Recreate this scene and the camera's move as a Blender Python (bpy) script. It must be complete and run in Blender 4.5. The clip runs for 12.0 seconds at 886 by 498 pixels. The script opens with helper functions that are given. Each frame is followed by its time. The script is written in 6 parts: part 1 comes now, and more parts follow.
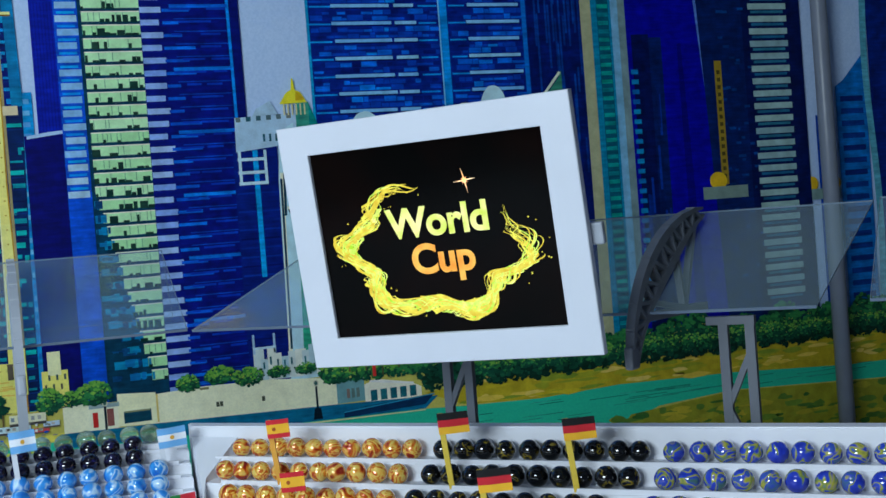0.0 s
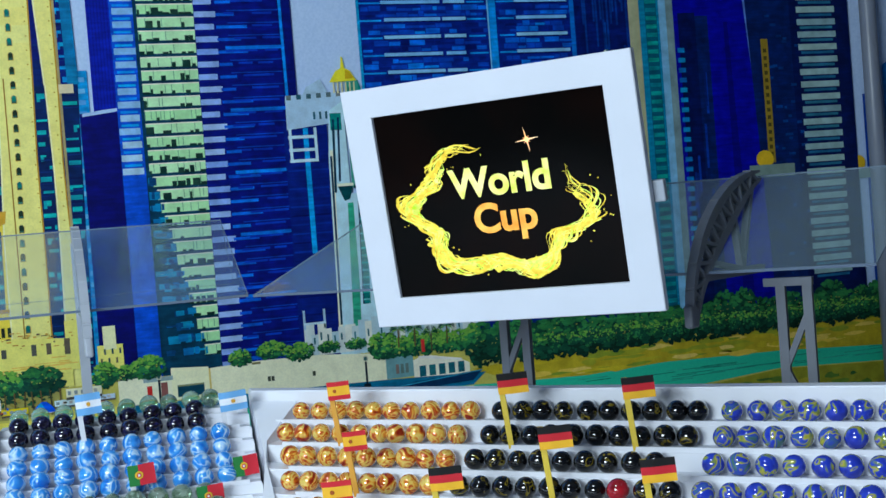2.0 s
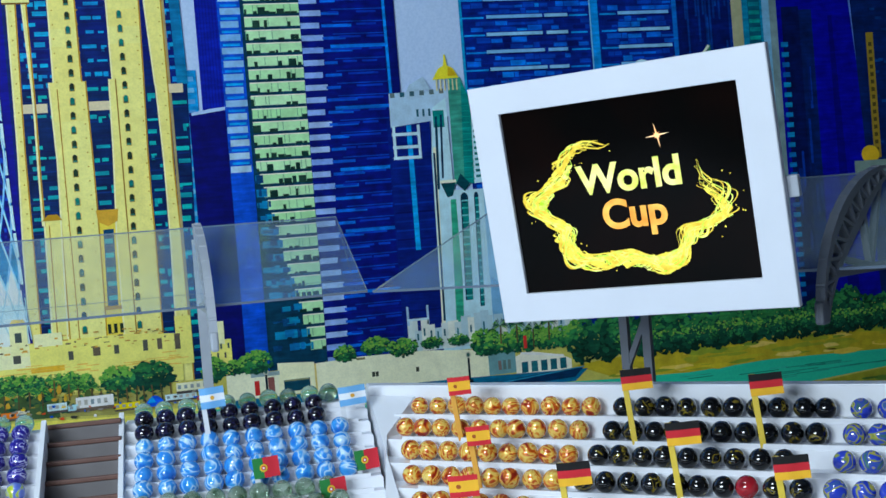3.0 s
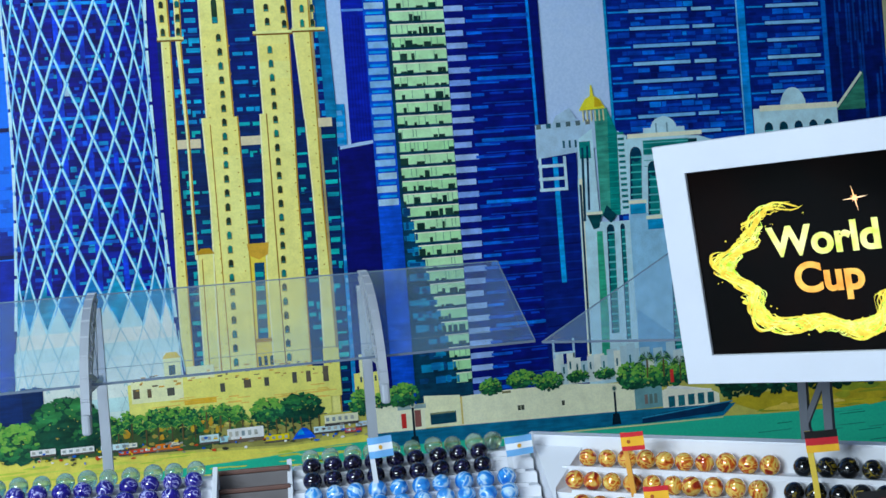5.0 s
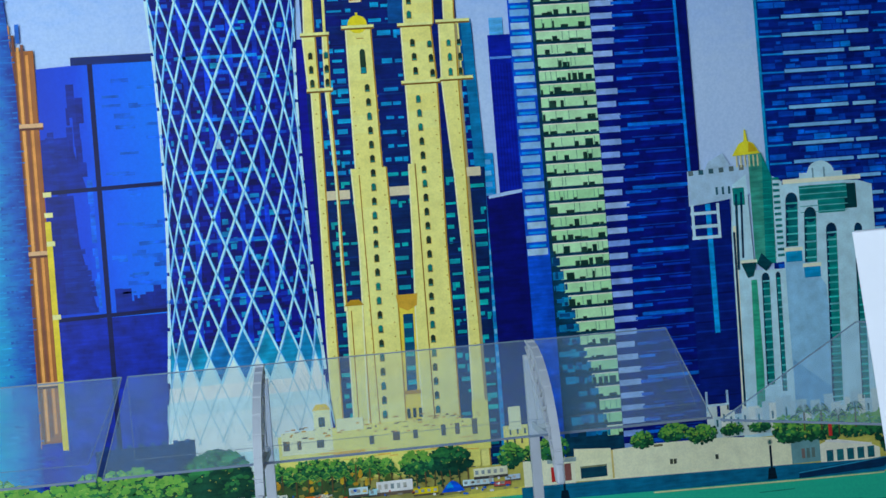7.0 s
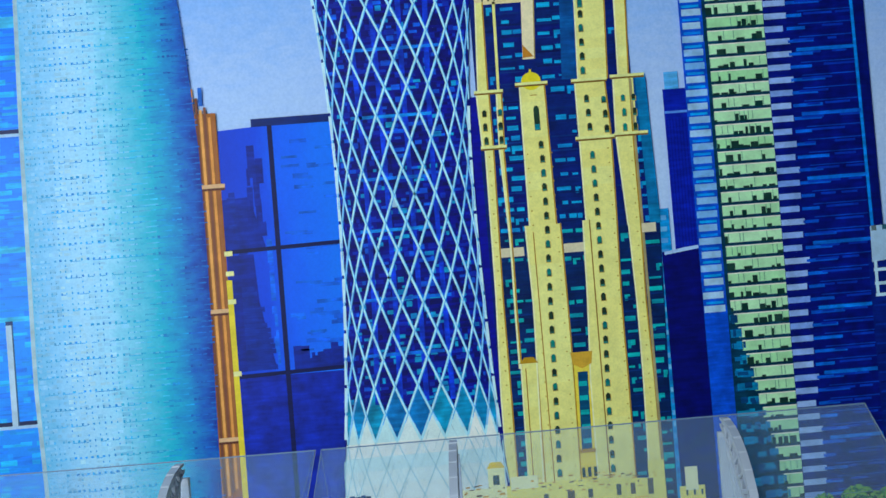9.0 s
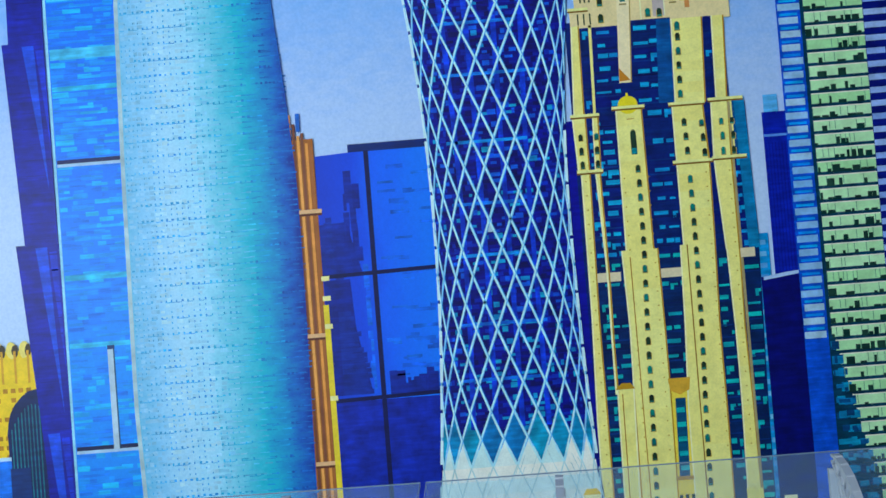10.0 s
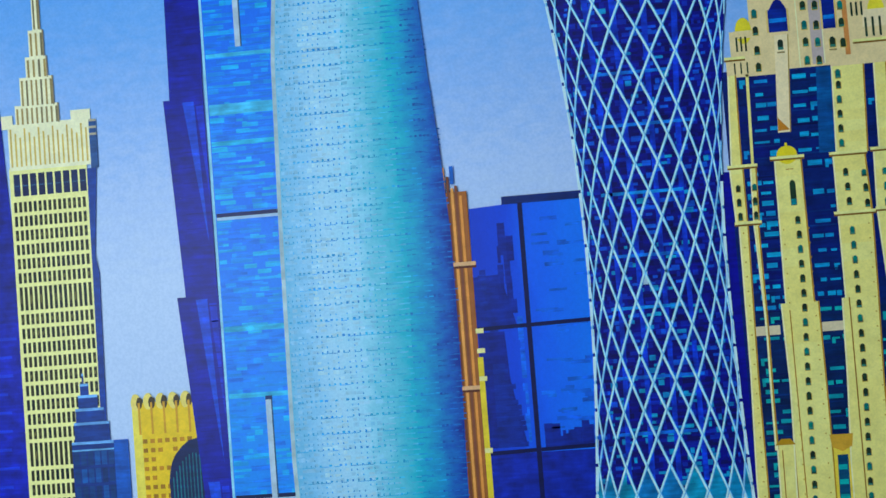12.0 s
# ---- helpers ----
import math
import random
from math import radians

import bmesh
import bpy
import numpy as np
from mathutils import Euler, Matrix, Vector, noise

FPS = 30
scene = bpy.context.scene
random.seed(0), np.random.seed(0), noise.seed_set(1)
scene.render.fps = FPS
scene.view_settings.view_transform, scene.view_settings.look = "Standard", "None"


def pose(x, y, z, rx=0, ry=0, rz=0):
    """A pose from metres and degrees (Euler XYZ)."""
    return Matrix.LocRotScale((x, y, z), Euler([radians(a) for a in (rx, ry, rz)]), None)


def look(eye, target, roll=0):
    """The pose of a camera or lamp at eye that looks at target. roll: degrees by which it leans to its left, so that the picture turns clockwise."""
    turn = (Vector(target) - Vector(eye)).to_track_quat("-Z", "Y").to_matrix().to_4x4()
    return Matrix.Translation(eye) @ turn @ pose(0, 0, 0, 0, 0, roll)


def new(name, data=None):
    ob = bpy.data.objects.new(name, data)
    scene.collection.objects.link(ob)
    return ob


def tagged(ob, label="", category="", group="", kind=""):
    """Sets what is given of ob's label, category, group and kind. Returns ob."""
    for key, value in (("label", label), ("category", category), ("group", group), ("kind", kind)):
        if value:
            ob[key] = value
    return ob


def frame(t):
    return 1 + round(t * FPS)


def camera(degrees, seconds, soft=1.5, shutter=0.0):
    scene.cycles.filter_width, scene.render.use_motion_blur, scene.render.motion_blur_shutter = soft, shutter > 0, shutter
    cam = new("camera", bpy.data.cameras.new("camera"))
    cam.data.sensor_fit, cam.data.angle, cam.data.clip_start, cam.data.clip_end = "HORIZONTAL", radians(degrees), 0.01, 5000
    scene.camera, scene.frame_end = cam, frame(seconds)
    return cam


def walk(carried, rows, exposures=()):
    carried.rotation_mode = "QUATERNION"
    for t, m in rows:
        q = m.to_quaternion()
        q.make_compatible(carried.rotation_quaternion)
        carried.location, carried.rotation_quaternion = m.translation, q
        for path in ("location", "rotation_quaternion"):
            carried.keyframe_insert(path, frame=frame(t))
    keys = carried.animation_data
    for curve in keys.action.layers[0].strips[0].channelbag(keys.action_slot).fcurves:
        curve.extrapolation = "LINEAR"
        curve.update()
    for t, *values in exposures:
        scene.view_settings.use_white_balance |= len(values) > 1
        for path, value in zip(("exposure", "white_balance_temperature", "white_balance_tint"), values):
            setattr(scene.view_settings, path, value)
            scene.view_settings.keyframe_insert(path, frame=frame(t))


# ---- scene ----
cam = camera(37.2, 12.0, soft=1.5)
PATH = [
    (0, (0.047, -1.721, 0.176), (0.818, 0.124, 0.134), -4.4),
    (0.5, (0.045, -1.723, 0.171), (0.815, 0.122, 0.127), -4.5),
    (1, (0.04, -1.724, 0.166), (0.805, 0.123, 0.121), -4.5),
    (1.5, (0.032, -1.726, 0.161), (0.777, 0.13, 0.115), -4.5),
    (2, (0.023, -1.727, 0.155), (0.744, 0.138, 0.107), -4.5),
    (2.5, (0.011, -1.725, 0.152), (0.691, 0.155, 0.105), -4.6),
    (3, (-0.011, -1.72, 0.157), (0.599, 0.184, 0.114), -4.6),
    (5, (-0.055, -1.697, 0.2), (0.399, 0.251, 0.175), -4.5),
    (5.5, (-0.065, -1.689, 0.213), (0.353, 0.267, 0.197), -4.6),
    (6, (-0.078, -1.679, 0.227), (0.298, 0.285, 0.216), -4.6),
    (6.5, (-0.089, -1.672, 0.24), (0.24, 0.301, 0.237), -4.6),
    (7, (-0.096, -1.663, 0.256), (0.196, 0.315, 0.259), -4.6),
    (9, (-0.139, -1.654, 0.309), (-0.05, 0.343, 0.356), -4.6),
    (9.5, (-0.164, -1.653, 0.329), (-0.115, 0.346, 0.377), -4.6),
    (10, (-0.163, -1.652, 0.334), (-0.187, 0.347, 0.4), -4.5),
    (10.5, (-0.172, -1.653, 0.346), (-0.262, 0.343, 0.424), -4.5),
    (11, (-0.198, -1.655, 0.372), (-0.33, 0.339, 0.443), -4.4),
    (11.5, (-0.203, -1.656, 0.381), (-0.38, 0.335, 0.465), -4.4),
    (12, (-0.204, -1.655, 0.397), (-0.405, 0.333, 0.484), -4.4),
]
walk(cam, [(t, look(e, g, r)) for t, e, g, r in PATH], [(0, 0.02), (1, 0.16), (3, 0.24), (5, 0.26), (7, 0.14), (9.5, 0.11), (12, -0.09)])

# ---- light: unseen panels added, one low at the side and one overhead ----
world = bpy.data.worlds.new("room_air")
scene.world = world
world.use_nodes = True
world.node_tree.nodes["Background"].inputs[0].default_value = (0.75, 0.85, 1.0, 1)
world.node_tree.nodes["Background"].inputs[1].default_value = 0.05


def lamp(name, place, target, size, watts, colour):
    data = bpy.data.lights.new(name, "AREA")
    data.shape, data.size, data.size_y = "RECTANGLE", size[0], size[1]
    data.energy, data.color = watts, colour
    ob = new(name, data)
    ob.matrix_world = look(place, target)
    return tagged(ob, "unseen white area lamp added to light the stands and banner", "lamp")


# the low panel is added for the banner's brightness; no source is known there
lamp("unseen_panel", (-1.25, -2.2, 0.55), (-0.35, -0.2, -0.1), (1.0, 0.5), 36, (0.75, 0.90, 1.0))
lamp("unseen_panel", (-0.5, -1.5, 1.55), (0.0, -0.8, 0.0), (0.5, 0.3), 10, (0.76, 0.91, 1.0))

# ---- materials ----


def lin(h):
    """A linear colour from a six-digit hex one."""
    v = [int(h[i:i + 2], 16) / 255 for i in (0, 2, 4)]
    return tuple(c / 12.92 if c < 0.04045 else ((c + 0.055) / 1.055) ** 2.4 for c in v)


def vivid(h):
    """The ink of a print: as lin(), with blues deepened most and pale or warm inks least."""
    c = lin(h)
    g = 0.25 * c[0] + 0.6 * c[1] + 0.15 * c[2]
    pale = min(c) > 0.12
    k = 1.06 if c[0] > c[2] else 1.12 if pale else 1.42
    if c[1] > 1.25 * c[2] and c[1] > 1.3 * c[0]:
        return (c[0] * 1.05, c[1] * 1.15, c[2] * 1.1)
    r, gr, bl = (max(0.002, g + k * (v - g)) for v in c)
    if c[0] > c[2]:
        return (min(0.94, r * 1.22), min(0.92, gr * 1.12), min(0.9, bl * 1.15))
    return (min(0.92, r * (0.9 if pale else 0.45)), min(0.92, gr * (1.1 if pale else 1.22)), min(0.95, bl * (1.26 if pale else 1.24)))


def base_mat(name, rough=0.5, metal=0.0):
    m = bpy.data.materials.new(name)
    m.use_nodes = True
    b = m.node_tree.nodes["Principled BSDF"]
    b.inputs["Roughness"].default_value = rough
    b.inputs["Metallic"].default_value = metal
    return m, m.node_tree.nodes, m.node_tree.links, b


def noise_node(n, l, scale, detail=3.0, vec=None):
    t = n.new("ShaderNodeTexNoise")
    t.inputs["Scale"].default_value = scale
    t.inputs["Detail"].default_value = detail
    if vec is None:
        c = n.new("ShaderNodeTexCoord")
        vec = c.outputs["Object"]
    l.new(vec, t.inputs["Vector"])
    return t


def mix(n, l, kind, fac, a, b):
    x = n.new("ShaderNodeMix")
    x.data_type, x.blend_type = "RGBA", kind
    for sock, v in ((x.inputs[0], fac), (x.inputs[6], a), (x.inputs[7], b)):
        if isinstance(v, bpy.types.NodeSocket):
            l.new(v, sock)
        elif isinstance(v, (int, float)):
            sock.default_value = v
        else:
            sock.default_value = (*v[:3], 1)
    return x.outputs[2]


def ramp(n, l, src, stops):
    r = n.new("ShaderNodeValToRGB")
    e = r.color_ramp.elements
    while len(e) < len(stops):
        e.new(0.5)
    for k, (p, c) in zip(e, stops):
        k.position, k.color = p, (*c, 1)
    l.new(src, r.inputs[0])
    return r.outputs[0]


INK = {}


def ink(c1, c2=None, blotch=0.25):
    """Glossy printed vinyl in one ink, or in inks between two that change from piece to piece."""
    key = (c1, c2, blotch)
    if key in INK:
        return INK[key]
    m, n, l, b = base_mat("printed_vinyl", 0.4)
    b.inputs["Specular IOR Level"].default_value = 0.18
    col = vivid(c1)
    if c2:
        g = n.new("ShaderNodeNewGeometry")
        col = mix(n, l, "MIX", g.outputs["Random Per Island"], vivid(c1), vivid(c2))
    rgb = lin(c1)
    blue = rgb[2] > 2 * rgb[0]
    pale = min(rgb) > 0.22
    co = n.new("ShaderNodeTexCoord")
    mp = n.new("ShaderNodeMapping")
    mp.inputs["Scale"].default_value = (30, 30, 210) if blue else (110, 110, 150)
    l.new(co.outputs["Object"], mp.inputs[0])
    cloud = noise_node(n, l, 55, 4)
    floors = noise_node(n, l, 1.0, 3, mp.outputs[0])
    grain = noise_node(n, l, 420, 2)
    warm = rgb[0] > rgb[2]
    low = 1 - blotch * (0.6 if warm else 1)
    shade = ramp(n, l, cloud.outputs[0], [(0.32, (low, low, low)), (0.68, (1.06, 1.06, 1.06))])
    bands = ramp(n, l, floors.outputs[0], [(0.36, (0.5, 0.56, 0.66) if blue else (0.78, 0.76, 0.66)), (0.5, (0.92,) * 3), (0.66, (1.3, 1.34, 1.36) if blue else (1.06,) * 3)])
    fine = ramp(n, l, grain.outputs[0], [(0.35, (0.82, 0.85, 0.88)), (0.62, (1.05, 1.05, 1.05))])
    col = mix(n, l, "MULTIPLY", 1.0, col, shade)
    col = mix(n, l, "MULTIPLY", 0.1 if pale else 0.55 if blue else 0.2, col, bands)
    col = mix(n, l, "MULTIPLY", 0.4, col, fine)
    l.new(col, b.inputs["Base Color"])
    INK[key] = m
    return m


def ink_across(stops, x0, x1, axis=0, streak=(1, 1, 1)):
    """Printed vinyl whose inks run from one to the next between two places of the banner."""
    m, n, l, b = base_mat("printed_vinyl_blend", 0.4)
    b.inputs["Specular IOR Level"].default_value = 0.18
    c = n.new("ShaderNodeTexCoord")
    s = n.new("ShaderNodeSeparateXYZ")
    l.new(c.outputs["Object"], s.inputs[0])
    mr = n.new("ShaderNodeMapRange")
    mr.inputs[1].default_value, mr.inputs[2].default_value = x0, x1
    l.new(s.outputs[axis], mr.inputs[0])
    mp = n.new("ShaderNodeMapping")
    mp.inputs["Scale"].default_value = streak
    l.new(c.outputs["Object"], mp.inputs[0])
    cloud = noise_node(n, l, 40, 5, mp.outputs[0])
    add = n.new("ShaderNodeMath")
    add.operation = "MULTIPLY_ADD"
    l.new(cloud.outputs[0], add.inputs[0])
    add.inputs[1].default_value = 0.22
    sub = n.new("ShaderNodeMath")
    sub.operation = "SUBTRACT"
    l.new(mr.outputs[0], sub.inputs[0])
    sub.inputs[1].default_value = 0.11
    l.new(sub.outputs[0], add.inputs[2])
    col = ramp(n, l, add.outputs[0], [(p, vivid(h)) for p, h in stops])
    grain = noise_node(n, l, 300, 2)
    fine = ramp(n, l, grain.outputs[0], [(0.35, (0.78, 0.85, 0.9)), (0.65, (1, 1, 1))])
    col = mix(n, l, "MULTIPLY", 0.6, col, fine)
    l.new(col, b.inputs["Base Color"])
    return m


def paint(name, hexa, rough=0.5, metal=0.0, vary=0.12, scale=30, bump=0.05):
    m, n, l, b = base_mat(name, rough, metal)
    a = noise_node(n, l, scale, 4)
    shade = ramp(n, l, a.outputs[0], [(0.3, (1 - vary,) * 3), (0.7, (1, 1, 1))])
    l.new(mix(n, l, "MULTIPLY", 1.0, lin(hexa), shade), b.inputs["Base Color"])
    f = noise_node(n, l, scale * 25, 3)
    bp = n.new("ShaderNodeBump")
    bp.inputs["Strength"].default_value, bp.inputs["Distance"].default_value = bump, 0.001
    l.new(f.outputs[0], bp.inputs["Height"])
    l.new(bp.outputs[0], b.inputs["Normal"])
    return m


def swirl(name, stops, scale=70, distort=2.5, rough=0.06, lustre=0.0):
    """Glass marble with ribbons of colour; each marble is turned another way."""
    m, n, l, b = base_mat(name, rough)
    c = n.new("ShaderNodeTexCoord")
    o = n.new("ShaderNodeObjectInfo")
    add = n.new("ShaderNodeVectorMath")
    add.operation = "ADD"
    l.new(c.outputs["Object"], add.inputs[0])
    l.new(o.outputs["Random"], add.inputs[1])
    w = n.new("ShaderNodeTexNoise")
    w.inputs["Scale"].default_value, w.inputs["Detail"].default_value = scale, 1.0
    w.inputs["Distortion"].default_value = distort
    l.new(add.outputs[0], w.inputs["Vector"])
    l.new(ramp(n, l, w.outputs[0], [(p, lin(h)) for p, h in stops]), b.inputs["Base Color"])
    b.inputs["Coat Weight"].default_value = 1.0
    b.inputs["Coat Roughness"].default_value = 0.03
    b.inputs["Metallic"].default_value = lustre
    return m


WHITE = paint("white_foam_board", "e9ebf2", 0.55, vary=0.06, scale=12)
BEZEL = paint("white_painted_bezel", "d2d6e0", 0.45, vary=0.05, scale=20)
GREY = paint("grey_printed_plastic", "585e68", 0.5, vary=0.1, scale=60, bump=0.15)
PALEGREY = paint("pale_grey_printed_plastic", "a2a9b4", 0.5, vary=0.1, scale=60, bump=0.15)
STEEL = paint("grey_painted_pole", "7f8797", 0.35, vary=0.1, scale=40)
BROWN = paint("brown_plastic_strip", "6d4b42", 0.5, vary=0.25, scale=60)
STAIR = paint("grey_stair_board", "6f6a6c", 0.6, vary=0.15, scale=40)
BLACK = paint("black_plastic", "0c0c10", 0.3, vary=0.2)
ROOM = paint("pale_room_paint", "8a8e96", 0.8, vary=0.1, scale=3)
FLOORM = paint("grey_floor", "55555a", 0.6, vary=0.2, scale=6)
STICK = paint("yellow_flag_stick", "e3c33a", 0.5)
STICKW = paint("white_flag_stick", "dfe2e8", 0.5)
STICKO = paint("orange_flag_stick", "e2a030", 0.5)


def acrylic():
    """Clear sheet: most light goes straight through, some is mirrored, and its faint haze is white."""
    m = bpy.data.materials.new("clear_acrylic")
    m.use_nodes = True
    n, l = m.node_tree.nodes, m.node_tree.links
    n.remove(n["Principled BSDF"])
    tr, gl, df = n.new("ShaderNodeBsdfTransparent"), n.new("ShaderNodeBsdfGlossy"), n.new("ShaderNodeBsdfDiffuse")
    tr.inputs[0].default_value = (0.95, 0.965, 0.98, 1)
    gl.inputs["Roughness"].default_value = 0.08
    df.inputs[0].default_value = (0.62, 0.88, 0.95, 1)
    fr = n.new("ShaderNodeLayerWeight")
    fr.inputs[0].default_value = 0.5
    pw = n.new("ShaderNodeMath")
    pw.operation = "POWER"
    l.new(fr.outputs["Facing"], pw.inputs[0])
    pw.inputs[1].default_value = 4.0
    haze = noise_node(n, l, 9, 4)
    hz = n.new("ShaderNodeMapRange")
    hz.inputs[3].default_value, hz.inputs[4].default_value = 0.04, 0.075
    l.new(haze.outputs[0], hz.inputs[0])
    a, b2 = n.new("ShaderNodeMixShader"), n.new("ShaderNodeMixShader")
    l.new(hz.outputs[0], a.inputs[0])
    l.new(tr.outputs[0], a.inputs[1])
    l.new(df.outputs[0], a.inputs[2])
    l.new(pw.outputs[0], b2.inputs[0])
    l.new(a.outputs[0], b2.inputs[1])
    l.new(gl.outputs[0], b2.inputs[2])
    l.new(b2.outputs[0], n["Material Output"].inputs[0])
    return m


ACRYLIC = acrylic()
ACRYLIC_EDGE = paint("acrylic_edge", "6c7c90", 0.2, vary=0.05)


def glow(name, c1, c2, strength, scale=90):
    m, n, l, b = base_mat(name, 0.4)
    t = noise_node(n, l, scale, 5)
    col = ramp(n, l, t.outputs[0], [(0.32, lin(c1)), (0.68, lin(c2))])
    b.inputs["Base Color"].default_value = (0, 0, 0, 1)
    l.new(col, b.inputs["Emission Color"])
    b.inputs["Emission Strength"].default_value = strength
    return m


# ---- building helpers ----


def mesh_of(name, verts, faces, mats, index=None, smooth=False):
    me = bpy.data.meshes.new(name)
    me.from_pydata(verts, [], faces)
    for m in mats:
        me.materials.append(m)
    if index:
        me.polygons.foreach_set("material_index", index)
    if smooth:
        me.polygons.foreach_set("use_smooth", [True] * len(me.polygons))
    me.update()
    return me


def part(name, bm, material, parent, label=""):
    me = bpy.data.meshes.new(name)
    bm.to_mesh(me)
    bm.free()
    me.materials.append(material)
    ob = new(name, me)
    ob.parent = parent
    return tagged(ob, label)


def box(bm, m, sx, sy, sz, bevel=0.0):
    """A box of that size round the middle of the pose m."""
    g = bmesh.ops.create_cube(bm, size=1.0, matrix=m @ Matrix.Diagonal((sx, sy, sz, 1)))
    if bevel:
        es = list({e for v in g["verts"] for e in v.link_edges})
        bmesh.ops.bevel(bm, geom=es, offset=bevel, segments=2, affect="EDGES", profile=0.5)


def bar(bm, a, b, w, t, side):
    """A square bar from a to b, w wide along side and t thick."""
    a, b, side = Vector(a), Vector(b), Vector(side).normalized()
    ax = (b - a).normalized()
    third = ax.cross(side).normalized()
    side = third.cross(ax)
    r = Matrix((side, third, ax)).transposed().to_4x4()
    box(bm, Matrix.Translation((a + b) / 2) @ r, w, t, (b - a).length)


def prism(bm, pts, vec):
    """A flat outline pushed along vec."""
    lo = [bm.verts.new(p) for p in pts]
    hi = [bm.verts.new(Vector(p) + Vector(vec)) for p in pts]
    k = len(pts)
    bm.faces.new(lo[::-1])
    bm.faces.new(hi)
    for i in range(k):
        bm.faces.new((lo[i], lo[(i + 1) % k], hi[(i + 1) % k], hi[i]))
    bmesh.ops.recalc_face_normals(bm, faces=bm.faces)


# ---- the room ----
def slab(name, x0, y0, z0, x1, y1, z1, mat, label):
    bm = bmesh.new()
    box(bm, Matrix.Translation(((x0 + x1) / 2, (y0 + y1) / 2, (z0 + z1) / 2)), x1 - x0, y1 - y0, z1 - z0)
    me = bpy.data.meshes.new(name)
    bm.to_mesh(me)
    bm.free()
    me.materials.append(mat)
    return tagged(new(name, me), label, name.split("_")[0], kind="structure")


slab("floor", -2.6, -3.2, -1.0, 3.2, 0.4, -0.9, FLOORM, "plain grey floor of the room")
slab("ceiling", -2.6, -3.2, 1.6, 3.2, 0.4, 1.7, ROOM, "pale painted ceiling of the room")
slab("wall_north", -2.6, 0.3, -0.9, 3.2, 0.4, 1.6, ROOM, "pale wall behind the printed banner")
slab("wall_south", -2.6, -3.2, -0.9, 3.2, -3.1, 1.6, ROOM, "pale wall of the room")
slab("wall_west", -2.6, -3.1, -0.9, -2.5, 0.3, 1.6, ROOM, "pale wall of the room")
slab("wall_east", 3.1, -3.1, -0.9, 3.2, 0.3, 1.6, ROOM, "pale wall of the room")
slab("table", -1.4, -1.6, -0.9, 1.9, -0.12, -0.22, WHITE, "white board table under the marble stands")

# ---- the printed banner: a flat sheet with a skyline in layers of ink ----
rng = random.Random(11)
backdrop = tagged(new("backdrop"), "printed vinyl banner showing a skyline of glass towers", "banner", kind="structure")


class Printed:
    """One printed motif: flat pieces of ink on the banner, x along it and z up."""

    def __init__(self, name, label="", level=1):
        self.name, self.label, self.v, self.f, self.i, self.m = name, label, [], [], [], []
        self.y, self.step, self.turns = -0.0004 * level, 0.000045, 37

    def p(self, pts, mat, k=0):
        s = len(self.v)
        y = self.y - self.step * k - 0.000001 * (len(self.f) % self.turns)
        self.v += [(x, y, z) for x, z in pts]
        self.f.append(tuple(range(s, s + len(pts))))
        if mat not in self.m:
            self.m.append(mat)
        self.i.append(self.m.index(mat))

    def r(self, x0, z0, x1, z1, mat, k=0):
        self.p([(x0, z0), (x1, z0), (x1, z1), (x0, z1)], mat, k)

    def line(self, x0, z0, x1, z1, w, mat, k=1):
        a = Vector((x1 - x0, z1 - z0)).normalized() * w / 2
        self.p([(x0 + a.y, z0 - a.x), (x1 + a.y, z1 - a.x), (x1 - a.y, z1 + a.x), (x0 - a.y, z0 + a.x)], mat, k)

    def blob(self, x, z, rx, rz, mat, k=0, n=9, rough=0.3):
        t0 = rng.random() * 6
        self.p([(x + rx * math.cos(t0 + 6.283 * i / n) * (1 + rng.uniform(-rough, rough)),
                 z + rz * math.sin(t0 + 6.283 * i / n) * (1 + rng.uniform(-rough, rough))) for i in range(n)], mat, k)

    def done(self):
        ob = new(self.name, mesh_of(self.name, self.v, self.f, self.m, self.i))
        ob.parent = backdrop
        return tagged(ob, self.label)


def strip(P, left, right, z0, z1, mat, k=0, steps=24):
    """A tall shape between two edges that are functions of z."""
    for j in range(steps):
        a, b = z0 + (z1 - z0) * j / steps, z0 + (z1 - z0) * (j + 1) / steps
        P.p([(left(a), a), (right(a), a), (right(b), b), (left(b), b)], mat, k)


def between(*knots):
    """A smooth edge through a few (z, x) knots."""
    zs, xs = zip(*sorted(knots))

    def edge(z):
        return float(np.interp(z, zs, xs))
    return edge


# the sheet, with the sky printed on it
bm = bmesh.new()
box(bm, Matrix.Translation((0.3, 0.003, 0.35)), 3.9, 0.003, 1.9)
SKY = ink_across([(0.0, "c8cef0"), (0.42, "ccd0f6"), (0.56, "bcc6f4"), (0.68, "a0b8f0"), (0.82, "80acec"), (1.0, "64a0e8")], 0.1, 0.95, 2, (1, 1, 2.2))
part("vinyl_sheet", bm, SKY, backdrop, "pale blue printed sky with soft cloud")


# towers at the far end, towards -x
P = Printed("printed_tower", "dark blue glass tower", level=1)
strip(P, lambda z: -1.6, between((0.19, -0.931), (0.417, -0.922)), -0.4, 0.418, ink("0c2f9a", blotch=0.5))
strip(P, lambda z: -1.6, between((0.42, -0.929), (0.67, -0.941), (0.9, -0.95)), 0.418, 0.70, ink("0d2a86", blotch=0.5))
for j in range(30):
    P.r(-1.0, -0.3 + j * 0.024, -0.945 + rng.uniform(-0.01, 0.01), -0.296 + j * 0.024, ink("163fae"), 1)
P.done()

